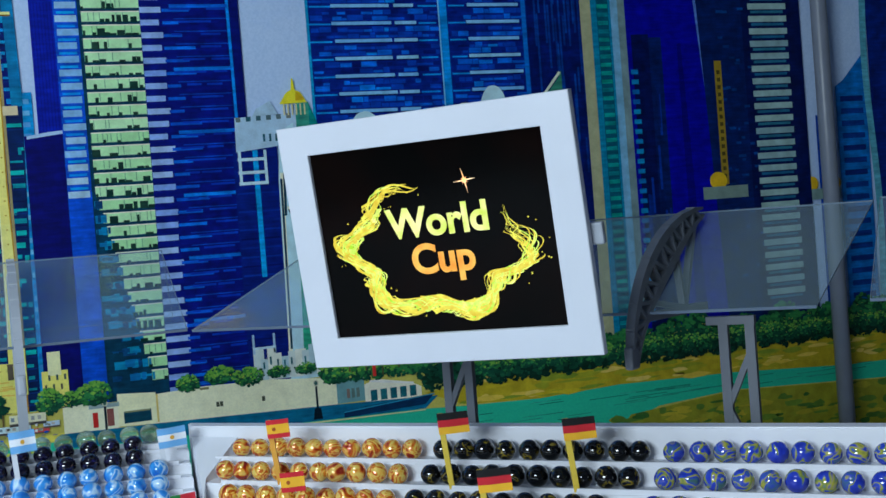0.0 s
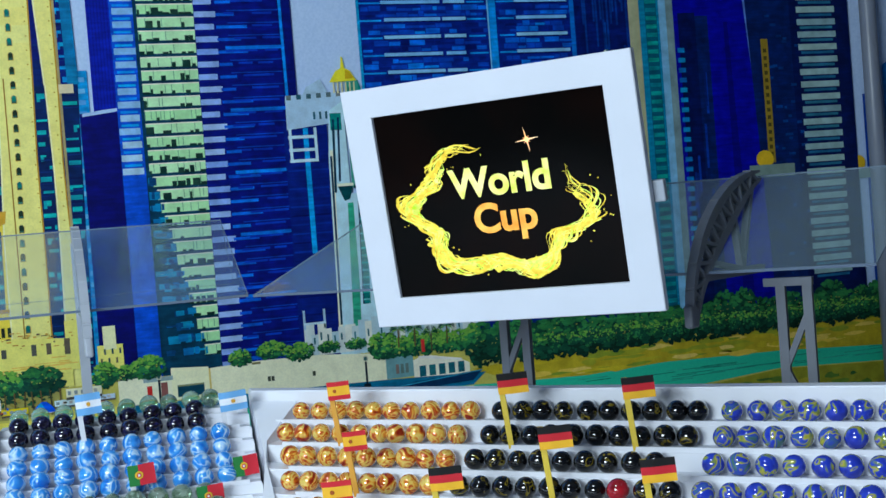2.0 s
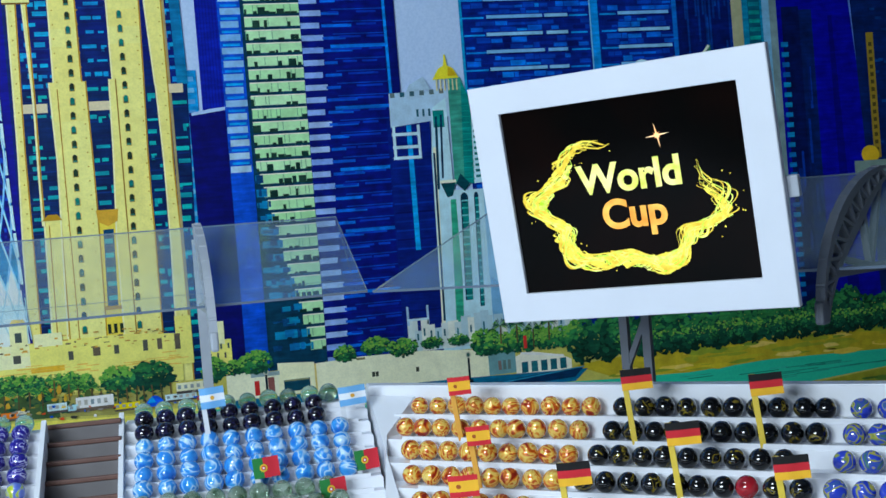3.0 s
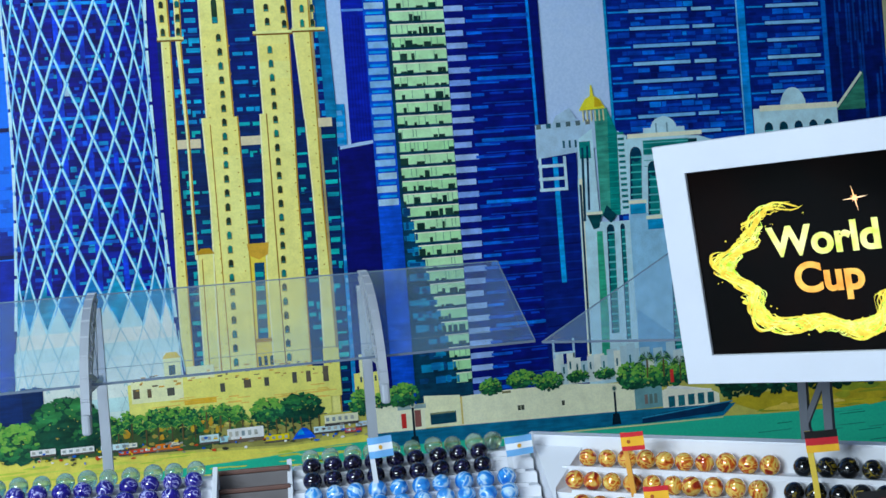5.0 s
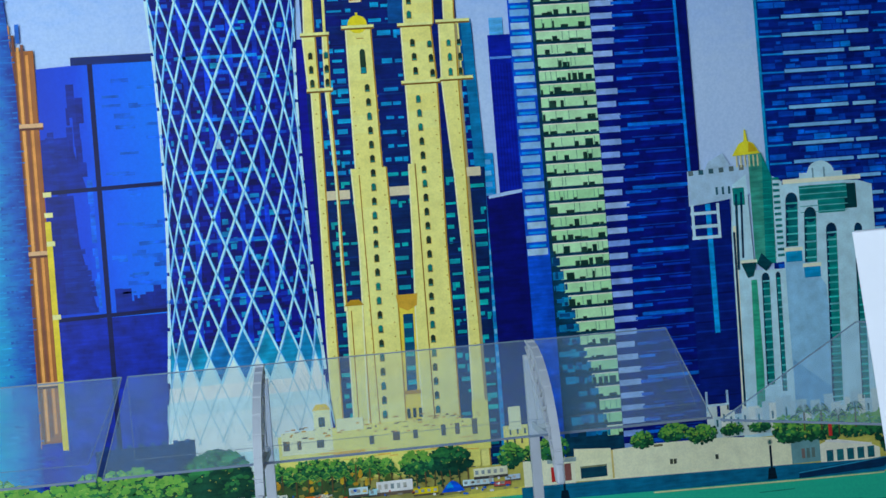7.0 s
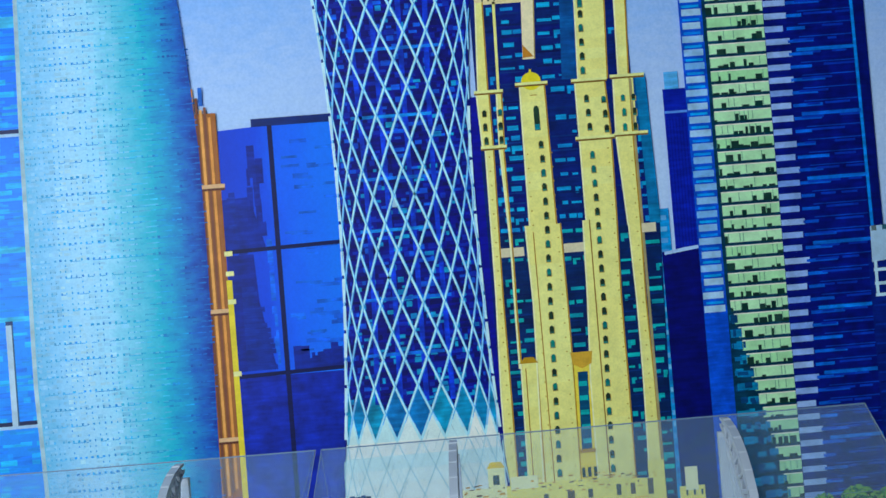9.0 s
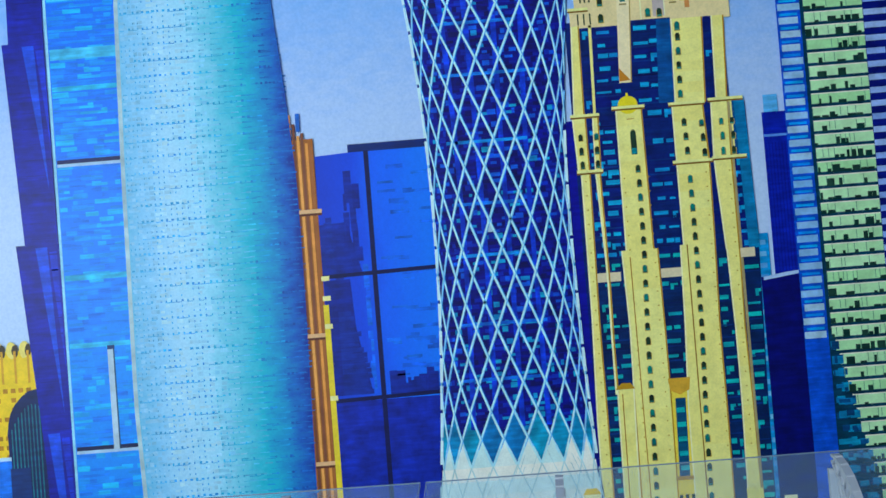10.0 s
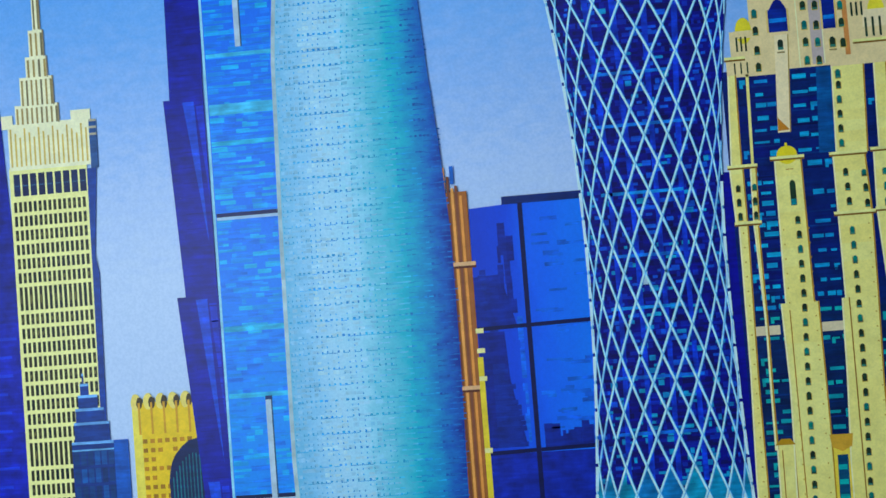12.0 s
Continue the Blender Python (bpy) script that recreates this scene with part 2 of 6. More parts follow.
P = Printed("printed_tower", "yellow tower with rows of slots and a stepped spire", level=2)
YEL, YEL2, SLOT = ink("f2ea9c", blotch=0.12), ink("f6efc0", blotch=0.12), ink("161a20", "34341f")
strip(P, lambda z: -0.934, between((-0.2, -0.835), (0.257, -0.832), (0.62, -0.8285)), -0.3, 0.62, YEL)
strip(P, between((-0.2, -0.835), (0.257, -0.832), (0.62, -0.8285)), between((-0.2, -0.80), (0.26, -0.8165), (0.265, -0.824), (0.48, -0.8205), (0.485, -0.8255), (0.62, -0.815)), -0.3, 0.612, ink("1a3a78", "1c4288", 0.3), 0, 40)
P.r(-0.9325, 0.617, -0.8225, 0.678, YEL2)
P.r(-0.9405, 0.672, -0.925, 0.690, YEL2)
P.r(-0.846, 0.672, -0.8195, 0.690, YEL2)
P.r(-0.8225, 0.612, -0.8125, 0.676, ink("4a5680", "3c4874"))
for j in range(3):
    P.r(-0.8225, 0.655 + j * 0.009, -0.8125, 0.658 + j * 0.009, ink("a8a890"), 1)
for j, (w, z0, z1) in enumerate(((0.060, 0.676, 0.702), (0.046, 0.70, 0.7385), (0.030, 0.737, 0.765), (0.021, 0.765, 0.80), (0.011, 0.80, 0.86), (0.006, 0.86, 0.95))):
    P.r(-0.891 - w / 2 + j * 0.0016, z0, -0.891 + w / 2 + j * 0.0016, z1, YEL2, 1)
    n = max(2, int(w / 0.0062))
    for q in range(n):
        x = -0.891 - w / 2 + j * 0.0016 + w * (q + 0.3) / n
        P.r(x, z0 + 0.001, x + w * 0.4 / n, z1 - 0.004, ink("a8985a", "6c6a4c"), 2)
    P.r(-0.891 + w / 2 + j * 0.0016 - 0.002, z0, -0.891 + w / 2 + j * 0.0016, z1, ink("8a8468"), 2)
for q in range(17):
    x = -0.930 + q * 0.0064
    P.r(x, 0.622, x + 0.0024, 0.672 - 0.006 * (q % 3), ink("d2bf62", "bca85c"), 2)
for q in range(9):
    x = -0.9285 + q * 0.0112
    P.r(x, 0.583, x + 0.0086, 0.612, ink("10183c", "1c2a50"), 1)
    P.r(x, 0.596, x + 0.0086, 0.5972, ink("4a5a78"), 2)
z, count = 0.5755, 0
while z > -0.25:
    h = 0.0305 if count in (6, 16, 25) else 0.0136
    for q in range(15):
        x = -0.9300 + q * 0.00665 + (0.568 - z) * 0.002
        P.r(x, z - h, x + 0.0041, z, SLOT, 1)
        if rng.random() < 0.3:
            P.r(x + 0.0006, z - h * 0.7, x + 0.003, z - h * 0.35, ink("4a4c34", "6a683c"), 2)
    z -= h + 0.0050
    count += 1
# the darker tower that stands before it, with a stepped top
DT = ink("1d3f80", "17346c", 0.3)
for x0, x1, z0, z1 in ((-0.8725, -0.8165, -0.3, 0.258), (-0.868, -0.8205, 0.258, 0.283), (-0.865, -0.827, 0.283, 0.301), (-0.8605, -0.8345, 0.301, 0.318), (-0.857, -0.8455, 0.318, 0.333), (-0.854, -0.8515, 0.333, 0.346)):
    P.r(x0, z0, x1, z1, DT, 3)
    P.r(x0, z1 - 0.0035, x1, z1, ink("7fb0e0"), 4)
for j in range(22):
    for q in range(6):
        P.r(-0.8705 + q * 0.0092, -0.245 + j * 0.0225, -0.8635 + q * 0.0092, -0.227 + j * 0.0225, ink("12264c", "2a5690", 0.3), 4)
    if j % 3 == 0:
        P.r(-0.8725, -0.2265 + j * 0.0225, -0.8165, -0.2245 + j * 0.0225, ink("7fb8ea"), 5)
P.r(-0.8165, -0.3, -0.797, 0.258, ink("2a5aa0", "24509a", 0.3), 3)
P.done()

P = Printed("printed_tower", "small golden block with rounded top fins", level=3)
P.r(-0.7895, -0.3, -0.70, 0.303, ink("f0c83c", "ecc238", 0.2))
P.r(-0.7895, -0.3, -0.778, 0.303, ink("f6da60", blotch=0.2), 1)
for q in range(6):
    P.blob(-0.784 + q * 0.0165, 0.304, 0.0065, 0.011, ink("f2d774"), 1, 12, 0.08)
    P.blob(-0.779 + q * 0.0165, 0.303, 0.0042, 0.008, ink("3c3222"), 2, 10, 0.15)
    P.r(-0.7815 + q * 0.0165, 0.262, -0.7785 + q * 0.0165, 0.303, ink("c89a34"), 2)
for j in range(24):
    for q in range(8):
        if rng.random() < 0.9:
            P.r(-0.7775 + q * 0.0098, 0.2505 - j * 0.0118, -0.7715 + q * 0.0098, 0.2560 - j * 0.0118, ink("8f6a20", "c08a2a"), 2)
P.blob(-0.702, 0.197, 0.044, 0.057, ink("0d2148"), 3, 26, 0.01)
P.r(-0.7455, -0.3, -0.69, 0.195, ink("0d2148"), 3)
for q in range(9):
    P.r(-0.741 + q * 0.0045, -0.2, -0.7395 + q * 0.0045, 0.205 + 0.03 * math.sin(q * 0.25), ink("147a80", "12506c", 0.4), 4)
P.r(-0.8255, -0.3, -0.7430, 0.1690, ink("2a74c8", "2468bc", 0.3), 5)
P.r(-0.8255, 0.1660, -0.7430, 0.1705, ink("c8d8e8"), 6)
P.r(-0.7450, -0.3, -0.7200, 0.1560, ink("16386c", "123060", 0.3), 5)
for q in range(14):
    x, z = rng.uniform(-0.82, -0.75), rng.uniform(-0.1, 0.155)
    P.r(x, z, x + rng.uniform(0.008, 0.022), z + 0.006, ink("4c98dc", "1c58a8", 0.3), 6)
P.r(-0.7900, 0.1705, -0.7700, 0.1780, ink("3c6ca0"), 5)
P.done()

P = Printed("printed_tower", "dark blue twisted glass tower", level=4)
TW = ink("132a90", "10247c", 0.4)
strip(P, between((0.69, -0.712), (1.0, -0.708)), between((0.1, -0.665), (0.72, -0.667), (0.82, -0.661)), 0.69, 1.1, TW)
strip(P, between((0.435, -0.708), (0.69, -0.7205)), between((0.1, -0.664), (0.72, -0.667)), 0.434, 0.69, TW)
strip(P, between((-0.2, -0.688), (0.177, -0.70), (0.434, -0.7195)), lambda z: -0.663, -0.3, 0.434, TW)
for z1, z0 in ((0.69, 0.50), (0.434, 0.22), (0.20, -0.02)):
    P.p([(-0.695, z1 - 0.004), (-0.68, z1 - 0.004), (-0.672, z0)], ink("2450b8", blotch=0.4), 2)
    P.p([(-0.678, z1 - 0.01), (-0.668, z1 - 0.01), (-0.666, z0 + 0.05)], ink("1d3fb0", blotch=0.5), 1)
for j in range(60):
    z = -0.28 + j * 0.02
    P.r(-0.70, z, -0.667, z + 0.0016, ink("10247c", "0e1e6c"), 1)
P.done()

P = Printed("printed_tower", "bright blue glass slab with pale floor lines", level=5)
BRI = ink_across([(0.0, "1676c4"), (0.35, "1a86d4"), (0.6, "1a74cc"), (1.0, "1868c4")], -0.1, 0.95, 2, (1, 1, 7))
strip(P, lambda z: -0.664, lambda z: -0.564, -0.3, 1.1, BRI, 0, 6)
GLAZE = [ink("1a80d0", "1874c8", 0.1), ink("2a90de", "2084d6", 0.1), ink("4cacea", "3498e2", 0.1)]
z, j = -0.28, 0
while z < 1.05:
    busy = 0.5 + 0.5 * math.sin(z * 23) * math.sin(z * 9 + 1)
    x = -0.660
    while x < -0.578:
        w = rng.uniform(0.005, 0.024)
        r = rng.random()
        m = 2 if r < 0.10 + 0.22 * busy else 1 if r < 0.45 + 0.2 * busy else 0
        if r < 0.9:
            P.r(x, z, min(x + w, -0.572), z + rng.choice((0.0035, 0.0055, 0.0068)), GLAZE[m], 1)
        x += w
    z += 0.0076
    j += 1
for z0, h in ((0.665, 0.014), (0.625, 0.006), (0.385, 0.007), (0.30, 0.006), (0.74, 0.005), (0.86, 0.008)):
    P.r(-0.66, z0, -0.573, z0 + h, ink("58b4f2", "6cc2f6", 0.35), 2)
P.r(-0.6645, 0.1, -0.6612, 1.05, ink("a4d4f4"), 3)
for z, d in ((0.533, "0d1b4a"), (0.1715, "101c40")):
    P.r(-0.66, z, -0.574, z + 0.005, ink(d), 3)
    P.r(-0.66, z - 0.004, -0.574, z, ink("b8c8d8"), 3)
for x, z0, z1 in ((-0.609, 0.171, 0.296), (-0.616, 0.752, 1.1)):
    P.r(x - 0.004, z0, x + 0.003, z1, ink("c4ccd0"), 4)
    P.r(x + 0.003, z0, x + 0.0048, z1, ink("40506a"), 4)
P.r(-0.613, 0.296, -0.604, 0.301, ink("203058"), 4)
P.done()

P = Printed("printed_tower", "pale teal round glass tower with a fine dotted grid", level=7)
tl = between((-0.3, -0.57), (0.101, -0.579), (0.222, -0.583), (0.516, -0.579), (0.736, -0.5735), (0.812, -0.567), (1.1, -0.53))
tr = between((-0.3, -0.366), (0.105, -0.363), (0.35, -0.3595), (0.487, -0.3595), (0.607, -0.3665), (0.70, -0.3745), (0.79, -0.3795), (1.1, -0.42))
TEAL = ink_across([(0.0, "6fb0c8"), (0.13, "92c2d8"), (0.3, "b4d4e6"), (0.45, "a8d4de"), (0.58, "74c0ca"), (0.72, "4aa4b4"), (0.85, "2c7ca6"), (0.94, "1c5698"), (1.0, "103478")], -0.585, -0.36, 0, (1, 1, 1.6))
strip(P, tl, tr, -0.3, 1.1, TEAL, 0, 44)
TINTS = [("8cbcd2", "a4cadc"), ("a8cee0", "c2dcea"), ("a2cee0", "bad8e8"), ("84c0d4", "98ccda"), ("60aec6", "70b8cc"), ("3c8cb6", "4898bc"), ("205e9c", "2a6aa6")]
DOTS = [("6aa8c8", "5c9cc4"), ("3484c0", "5ca4cc"), ("2f80bc", "509cc8"), ("4a9cc0", "5ca8c4"), ("4894b8", "549ebc"), ("3078ac", "3a84b2"), ("184c8c", "205896")]
z, j = -0.1, 0
while z < 0.98:
    a, b = tl(z) + 0.006, tr(z) - 0.002
    x, q = a, 0
    strong = j % 3 == 0
    lively = 0.5 + 0.5 * math.sin(j * 0.37) * math.sin(j * 0.11 + 1)
    while x < b:
        s = (x - a) / (b - a)
        c = min(6, int(s * 7))
        foreshort = 0.0076 * (0.55 + 0.45 * math.sin(math.pi * min(1, max(0, s * 0.9 + 0.08))))
        if s < 0.5 and rng.random() < 0.6:
            P.r(x, z + 0.0004, x + foreshort * rng.uniform(0.6, 1.3), z + rng.uniform(0.003, 0.0058), ink(*TINTS[c], 0.2), 1)
        elif s >= 0.5 and rng.random() < 0.7:
            P.r(x, z + 0.0004, x + foreshort * rng.uniform(0.8, 1.6), z + rng.uniform(0.0010, 0.0026), ink(*TINTS[c], 0.2), 1)
        if strong and s < 0.97 and rng.random() < (0.9 if 0.08 < s < 0.56 else 0.4):
            w = rng.uniform(0.0016, 0.0036) * (0.7 + 0.6 * lively)
            P.r(x, z, x + w, z + rng.uniform(0.0018, 0.0032), ink(*DOTS[c], 0.2), 2)
        elif s < 0.6 and rng.random() < 0.5:
            P.r(x, z, x + 0.0013, z + 0.0022, ink(*DOTS[c], 0.2), 2)
        if strong and rng.random() < 0.5:
            P.r(x, z - 0.0009, x + foreshort, z - 0.0001, ink(*DOTS[c], 0.2), 1)
        x += foreshort
        q += 1
    z += 0.0068
    j += 1
strip(P, lambda z: tl(z) - 0.001, lambda z: tl(z) + 0.0042, -0.3, 1.1, ink("b0bcba", "c2ccc6"), 3, 30)
P.done()

P = Printed("printed_tower", "slim bronze tower with orange ribs", level=6)
P.r(-0.372, 0.06, -0.336, 0.54, ink("a8672c", "8f5626"))
for q, c in enumerate(("c88a4c", "6d3f2c", "e0a256", "7a4a34", "d8954a", "9a6034")):
    P.r(-0.366 + q * 0.005, 0.055 + 0.004 * q, -0.3625 + q * 0.005, (0.572, 0.56, 0.545, 0.548, 0.535, 0.53)[q], ink(c), 1)
P.r(-0.356, 0.55, -0.351, 0.573, ink("3a62a8"), 2)
for z in (0.446, 0.29, 0.13):
    P.r(-0.362, z, -0.331, z + 0.005, ink("d8b080"), 2)
    P.r(-0.362, z - 0.003, -0.331, z, ink("5a3020"), 2)
P.r(-0.338, 0.05, -0.331, 0.33, ink("ecd74a", "d6b83a"), 2)
for z in (0.36, 0.335, 0.21, 0.30):
    P.r(-0.338, z, -0.328, z + 0.006, ink("f0e49a"), 2)
P.done()

P = Printed("printed_tower", "deep blue mirror glass block with dark joints", level=5)
BLG = ink_across([(0.0, "123a98"), (0.4, "164cb4"), (0.6, "1a62c8"), (1.0, "2074d4")], -0.36, -0.19, 0, (1, 1, 0.4))
P.p([(-0.342, -0.1), (-0.19, -0.1), (-0.19, 0.524), (-0.335, 0.517)], BLG)
P.r(-0.293, 0.519, -0.195, 0.529, ink("16285c"), 1)
P.r(-0.372, -0.1, -0.335, 0.075, ink("13249a", "101e86", 0.4))
DKB = ink("122a78", "163488", 0.4)
P.p([(-0.337, 0.365), (-0.337, 0.43), (-0.302, 0.432), (-0.285, 0.365)], DKB, 1)
for j in range(16):
    x = -0.306 + rng.uniform(0, 0.02)
    z = rng.uniform(0.38, 0.46)
    P.r(x, z, x + rng.uniform(0.003, 0.01), z + rng.uniform(0.01, 0.04), DKB, 1)
P.p([(-0.335, 0.215), (-0.335, 0.36), (-0.302, 0.36), (-0.299, 0.30), (-0.290, 0.25), (-0.283, 0.215)], DKB, 1)
for j in range(34):
    zz = 0.215 + j * 0.0066
    edge = -0.281 - 0.05 * (zz - 0.215) / 0.22
    P.r(-0.320, zz, edge + rng.uniform(-0.008, 0.006), zz + 0.006, ink("12307c", "16388c", 0.4), 1)
for j in range(9):
    zz = 0.22 + j * 0.016
    P.r(-0.283 + rng.uniform(-0.004, 0.002), zz, -0.278, zz + rng.uniform(0.008, 0.03), ink("2f78e0", "1f60cc", 0.4), 1)
for j in range(40):
    x, zz = rng.uniform(-0.265, -0.20), rng.uniform(0.23, 0.50)
    P.r(x, zz, x + rng.uniform(0.01, 0.03), zz + rng.uniform(0.002, 0.006), ink("1c66cc", "2272d6", 0.5), 1)
P.r(-0.338, -0.1, -0.2, 0.207, ink("143494", "122c84", 0.5), 1)
for j in range(22):
    x = rng.uniform(-0.262, -0.21)
    P.r(x, 0.212, x + rng.uniform(0.004, 0.015), 0.222 + abs(rng.gauss(0, 0.012)), DKB, 1)
P.r(-0.2735, -0.1, -0.2675, 0.52, ink("0b1440"), 2)
for z in (0.365, 0.209):
    P.p([(-0.343, z - 0.003), (-0.19, z), (-0.19, z + 0.005), (-0.343, z + 0.002)], ink("0b1440"), 2)
P.done()

# the waisted tower with a diamond lattice
P = Printed("printed_tower", "waisted blue tower wrapped in a pale diamond lattice", level=6)


def half(z):
    return 0.086 + (0.22 if z > 0.42 else 0.13) * (z - 0.42) ** 2


def mid(z):
    return -0.1065 - 0.012 * max(0.0, 0.3 - z) + 0.002 * max(0, z - 0.5)


strip(P, lambda z: mid(z) - half(z), lambda z: mid(z) + half(z), 0.02, 1.0, ink("0d1f78", "0b1c68", 0.4), 0, 50)
NIGHT, DEEPB, CLEAR, AQUA = ink("0a1450", "0c1a62", 0.4), ink("122a88", "163a9c", 0.4), ink("2464c4", "1c50b0", 0.4), ink("2f9cbc", "247cb0", 0.4)
z, j = 0.10, 0
while z < 0.98:
    a, b = mid(z) - half(z) + 0.003, mid(z) + half(z) - 0.003
    x = a
    low = max(0.0, min(1.0, (0.42 - z) / 0.26))
    while x < b:
        s = (x - a) / (b - a)
        w = rng.uniform(0.004, 0.013) * (0.5 + 0.5 * math.sin(math.pi * s))
        streak = 0.5 + 0.5 * math.sin(s * 15 + 0.7 * math.sin(z * 14))
        centre = math.sin(math.pi * s)
        r = rng.random()
        if r < 0.05 + 0.32 * low * centre:
            m = AQUA
        elif r < 0.14 + 0.26 * streak * centre:
            m = CLEAR
        elif r < 0.50:
            m = DEEPB
        else:
            m = NIGHT
        if rng.random() < 0.86:
            P.r(x, z, min(x + w, b), z + rng.choice((0.0034, 0.0048, 0.0066)), m, 1)
        x += w
    z += 0.0078
    j += 1
for q in (-0.052, -0.026, 0.004, 0.034):
    strip(P, lambda z: mid(z) + q * half(z) / 0.086, lambda z: mid(z) + (q + 0.006) * half(z) / 0.086, 0.16, 0.95, ink("2050c8", "1b48bc", 0.7), 2, 30)
for j in range(9):
    z = 0.20 + j * 0.081 + rng.uniform(-0.02, 0.02)
    P.r(mid(z) - half(z) * 0.7, z, mid(z) + half(z) * rng.uniform(0.2, 0.7), z + 0.004, ink("3c90d8", "2c70cc", 0.6), 2)
P.r(-0.125, 0.405, -0.119, 0.421, ink("c3d2dc"), 4)
# white cladding at the foot: points between the crossings of the lattice
N, TW = 20, 4.6
WHT = ink("e2ecdc", "d4e4d8", 0.12)


def on_drum(a, z):
    return (mid(z) + half(z) * math.sin(a), z)


ZC = [0.42 + math.pi / N / TW * m for m in range(-10, 0)]
strip(P, lambda z: mid(z) - half(z) + 0.002, lambda z: mid(z) + half(z) - 0.003, -0.06, ZC[1], WHT, 3, 10)
for q in range(2 * N):
    a = -math.pi / 2 + 0.13 + math.pi * 2 * q / N + TW * (ZC[2] - 0.42)
    for row, mat in ((2, WHT), (3, ink("4498b4", "2f78ac", 0.5))):
        c = a + (math.pi / N if row % 2 else 0)
        d = math.pi / N
        if abs(c) + d < 1.5:
            P.p([on_drum(c - d, ZC[row - 1]), on_drum(c, ZC[row - 2] if row > 2 else ZC[row - 1]), on_drum(c + d, ZC[row - 1]), on_drum(c, ZC[row])], mat, 3 if row == 2 else 2)
for q in range(40):
    x, z = mid(0.03) + rng.uniform(-0.09, 0.09), rng.uniform(-0.05, 0.10)
    P.line(x, z, x + rng.choice((-1, 1)) * 0.012, z + 0.03, 0.0006, ink("bccfc8"), 4)
for q in range(N):
    f = -math.pi / 2 + 2 * math.pi * q / N + 0.13
    for s in (1, -1):
        prev = None
        for j in range(92):
            z = 0.04 + j * 0.0105
            a = f + s * TW * (z - 0.42)
            a = (a + math.pi) % (2 * math.pi) - math.pi
            if abs(a) > 1.52:
                prev = None
                continue
            now = on_drum(a, z)
            if prev:
                w = (0.0033 if z > 0.12 else 0.002) * (0.45 + 0.55 * math.cos(a))
                light = ink("d4ecfa", "b4dcf6", 0.12) if s < 0 or abs(a) < 1 else ink("9cc8ea", blotch=0.2)
                P.line(*prev, *now, w if z > 0.115 else 0.0015, light if z > 0.115 else ink("c4d8d2"), 5)
                if z > 0.14:
                    P.line(prev[0] + w * 0.45, prev[1], now[0] + w * 0.45, now[1], w * 0.3, ink("5a9cd0", "6cb0dc", 0.2), 6)
            prev = now
# bright cladding plates along both edges
z = 0.12
while z < 0.97:
    h = 0.030
    for s, top in ((-1, 0.97), (1, 0.52)):
        if z < top:
            e0, e1 = mid(z) + s * (half(z) - 0.001), mid(z + h) + s * (half(z + h) - 0.001)
            P.line(e0, z, e1, z + h, 0.0036, ink("e4f0ee", "cfe2ea", 0.1), 6)
    z += 0.0341
P.done()

# blue slice behind, then the yellow tower
P = Printed("printed_tower", "dark blue slice of a far tower", level=1)
P.r(-0.03, -0.02, 0.0, 0.536, ink("141f86", "0f1c70"))
P.done()
P = Printed("printed_tower", "tall yellow stone tower with dark glass bays and small arched windows", level=2)
YT, YD, YL = ink("f8e690", "f4e084", 0.12), ink("b8922c", "a8842c", 0.2), ink("fcf0b4", blotch=0.1)
WIN, WINT = ink("1c2a24", "26402e"), ink("2c7c70", "1f5c60")
LEDGE, UNDER, BEIGE = ink("f6ea98"), ink("7a5c26"), ink("cfc9a4", blotch=0.15)
BAYU, BAYL = ink("0c2064", "0a285c", 0.4), ink("0a2c58", "08244a", 0.4)
DASHU, DASHL = ink("48a8c8", "2c80b4", 0.3), ink("40b4ac", "288c98", 0.3)


def pier(knots, k=2, mat=YT, shade=True):
    """A pier from (z, left, right) knots, with a bright near edge and a brown far one."""
    l, r = between(*[(z, a) for z, a, b in knots]), between(*[(z, b) for z, a, b in knots])
    z0, z1 = min(q[0] for q in knots), max(q[0] for q in knots)
    strip(P, l, r, z0, z1, mat, k, 8)
    if shade:
        strip(P, l, lambda z: l(z) + 0.0018, z0, z1, YL, k + 1, 8)
        strip(P, lambda z: r(z) - 0.0018, r, z0, z1, YD, k + 1, 8)


def bay(knots, k=0, floor=0.0128, fill=0.75):
    """Dark glass between piers, a bright strip of sky on most floors."""
    l, r = between(*[(z, a) for z, a, b in knots]), between(*[(z, b) for z, a, b in knots])
    z0, z1 = min(q[0] for q in knots), max(q[0] for q in knots)
    cut = min(z1, max(z0, 0.36))
    if cut > z0:
        strip(P, l, r, z0, cut, BAYL, k, 6)
    if z1 > cut:
        strip(P, l, r, cut, z1, BAYU, k, 6)
    z = z0 + 0.003
    while z < z1 - 0.008:
        a, b = l(z) + 0.001, r(z) - 0.001
        P.r(a, z - 0.0028, b, z - 0.0012, ink("081440", "143c74", 0.4), k + 1)
        x = a + rng.uniform(0, 0.25) * (b - a)
        while x < b - 0.002:
            w = rng.uniform(0.006, 0.020)
            if rng.random() < fill:
                h = rng.choice((0.0042, 0.0055, 0.0068))
                P.r(x, z + rng.uniform(0, 0.002), min(x + w, b), z + h, DASHU if z > 0.36 else DASHL, k + 1)
                if rng.random() < 0.18:
                    P.r(x, z - 0.0035, min(x + 0.004, b), z + h, DASHU if z > 0.36 else DASHL, k + 1)
            x += w + rng.uniform(0.001, 0.006)
        z += floor


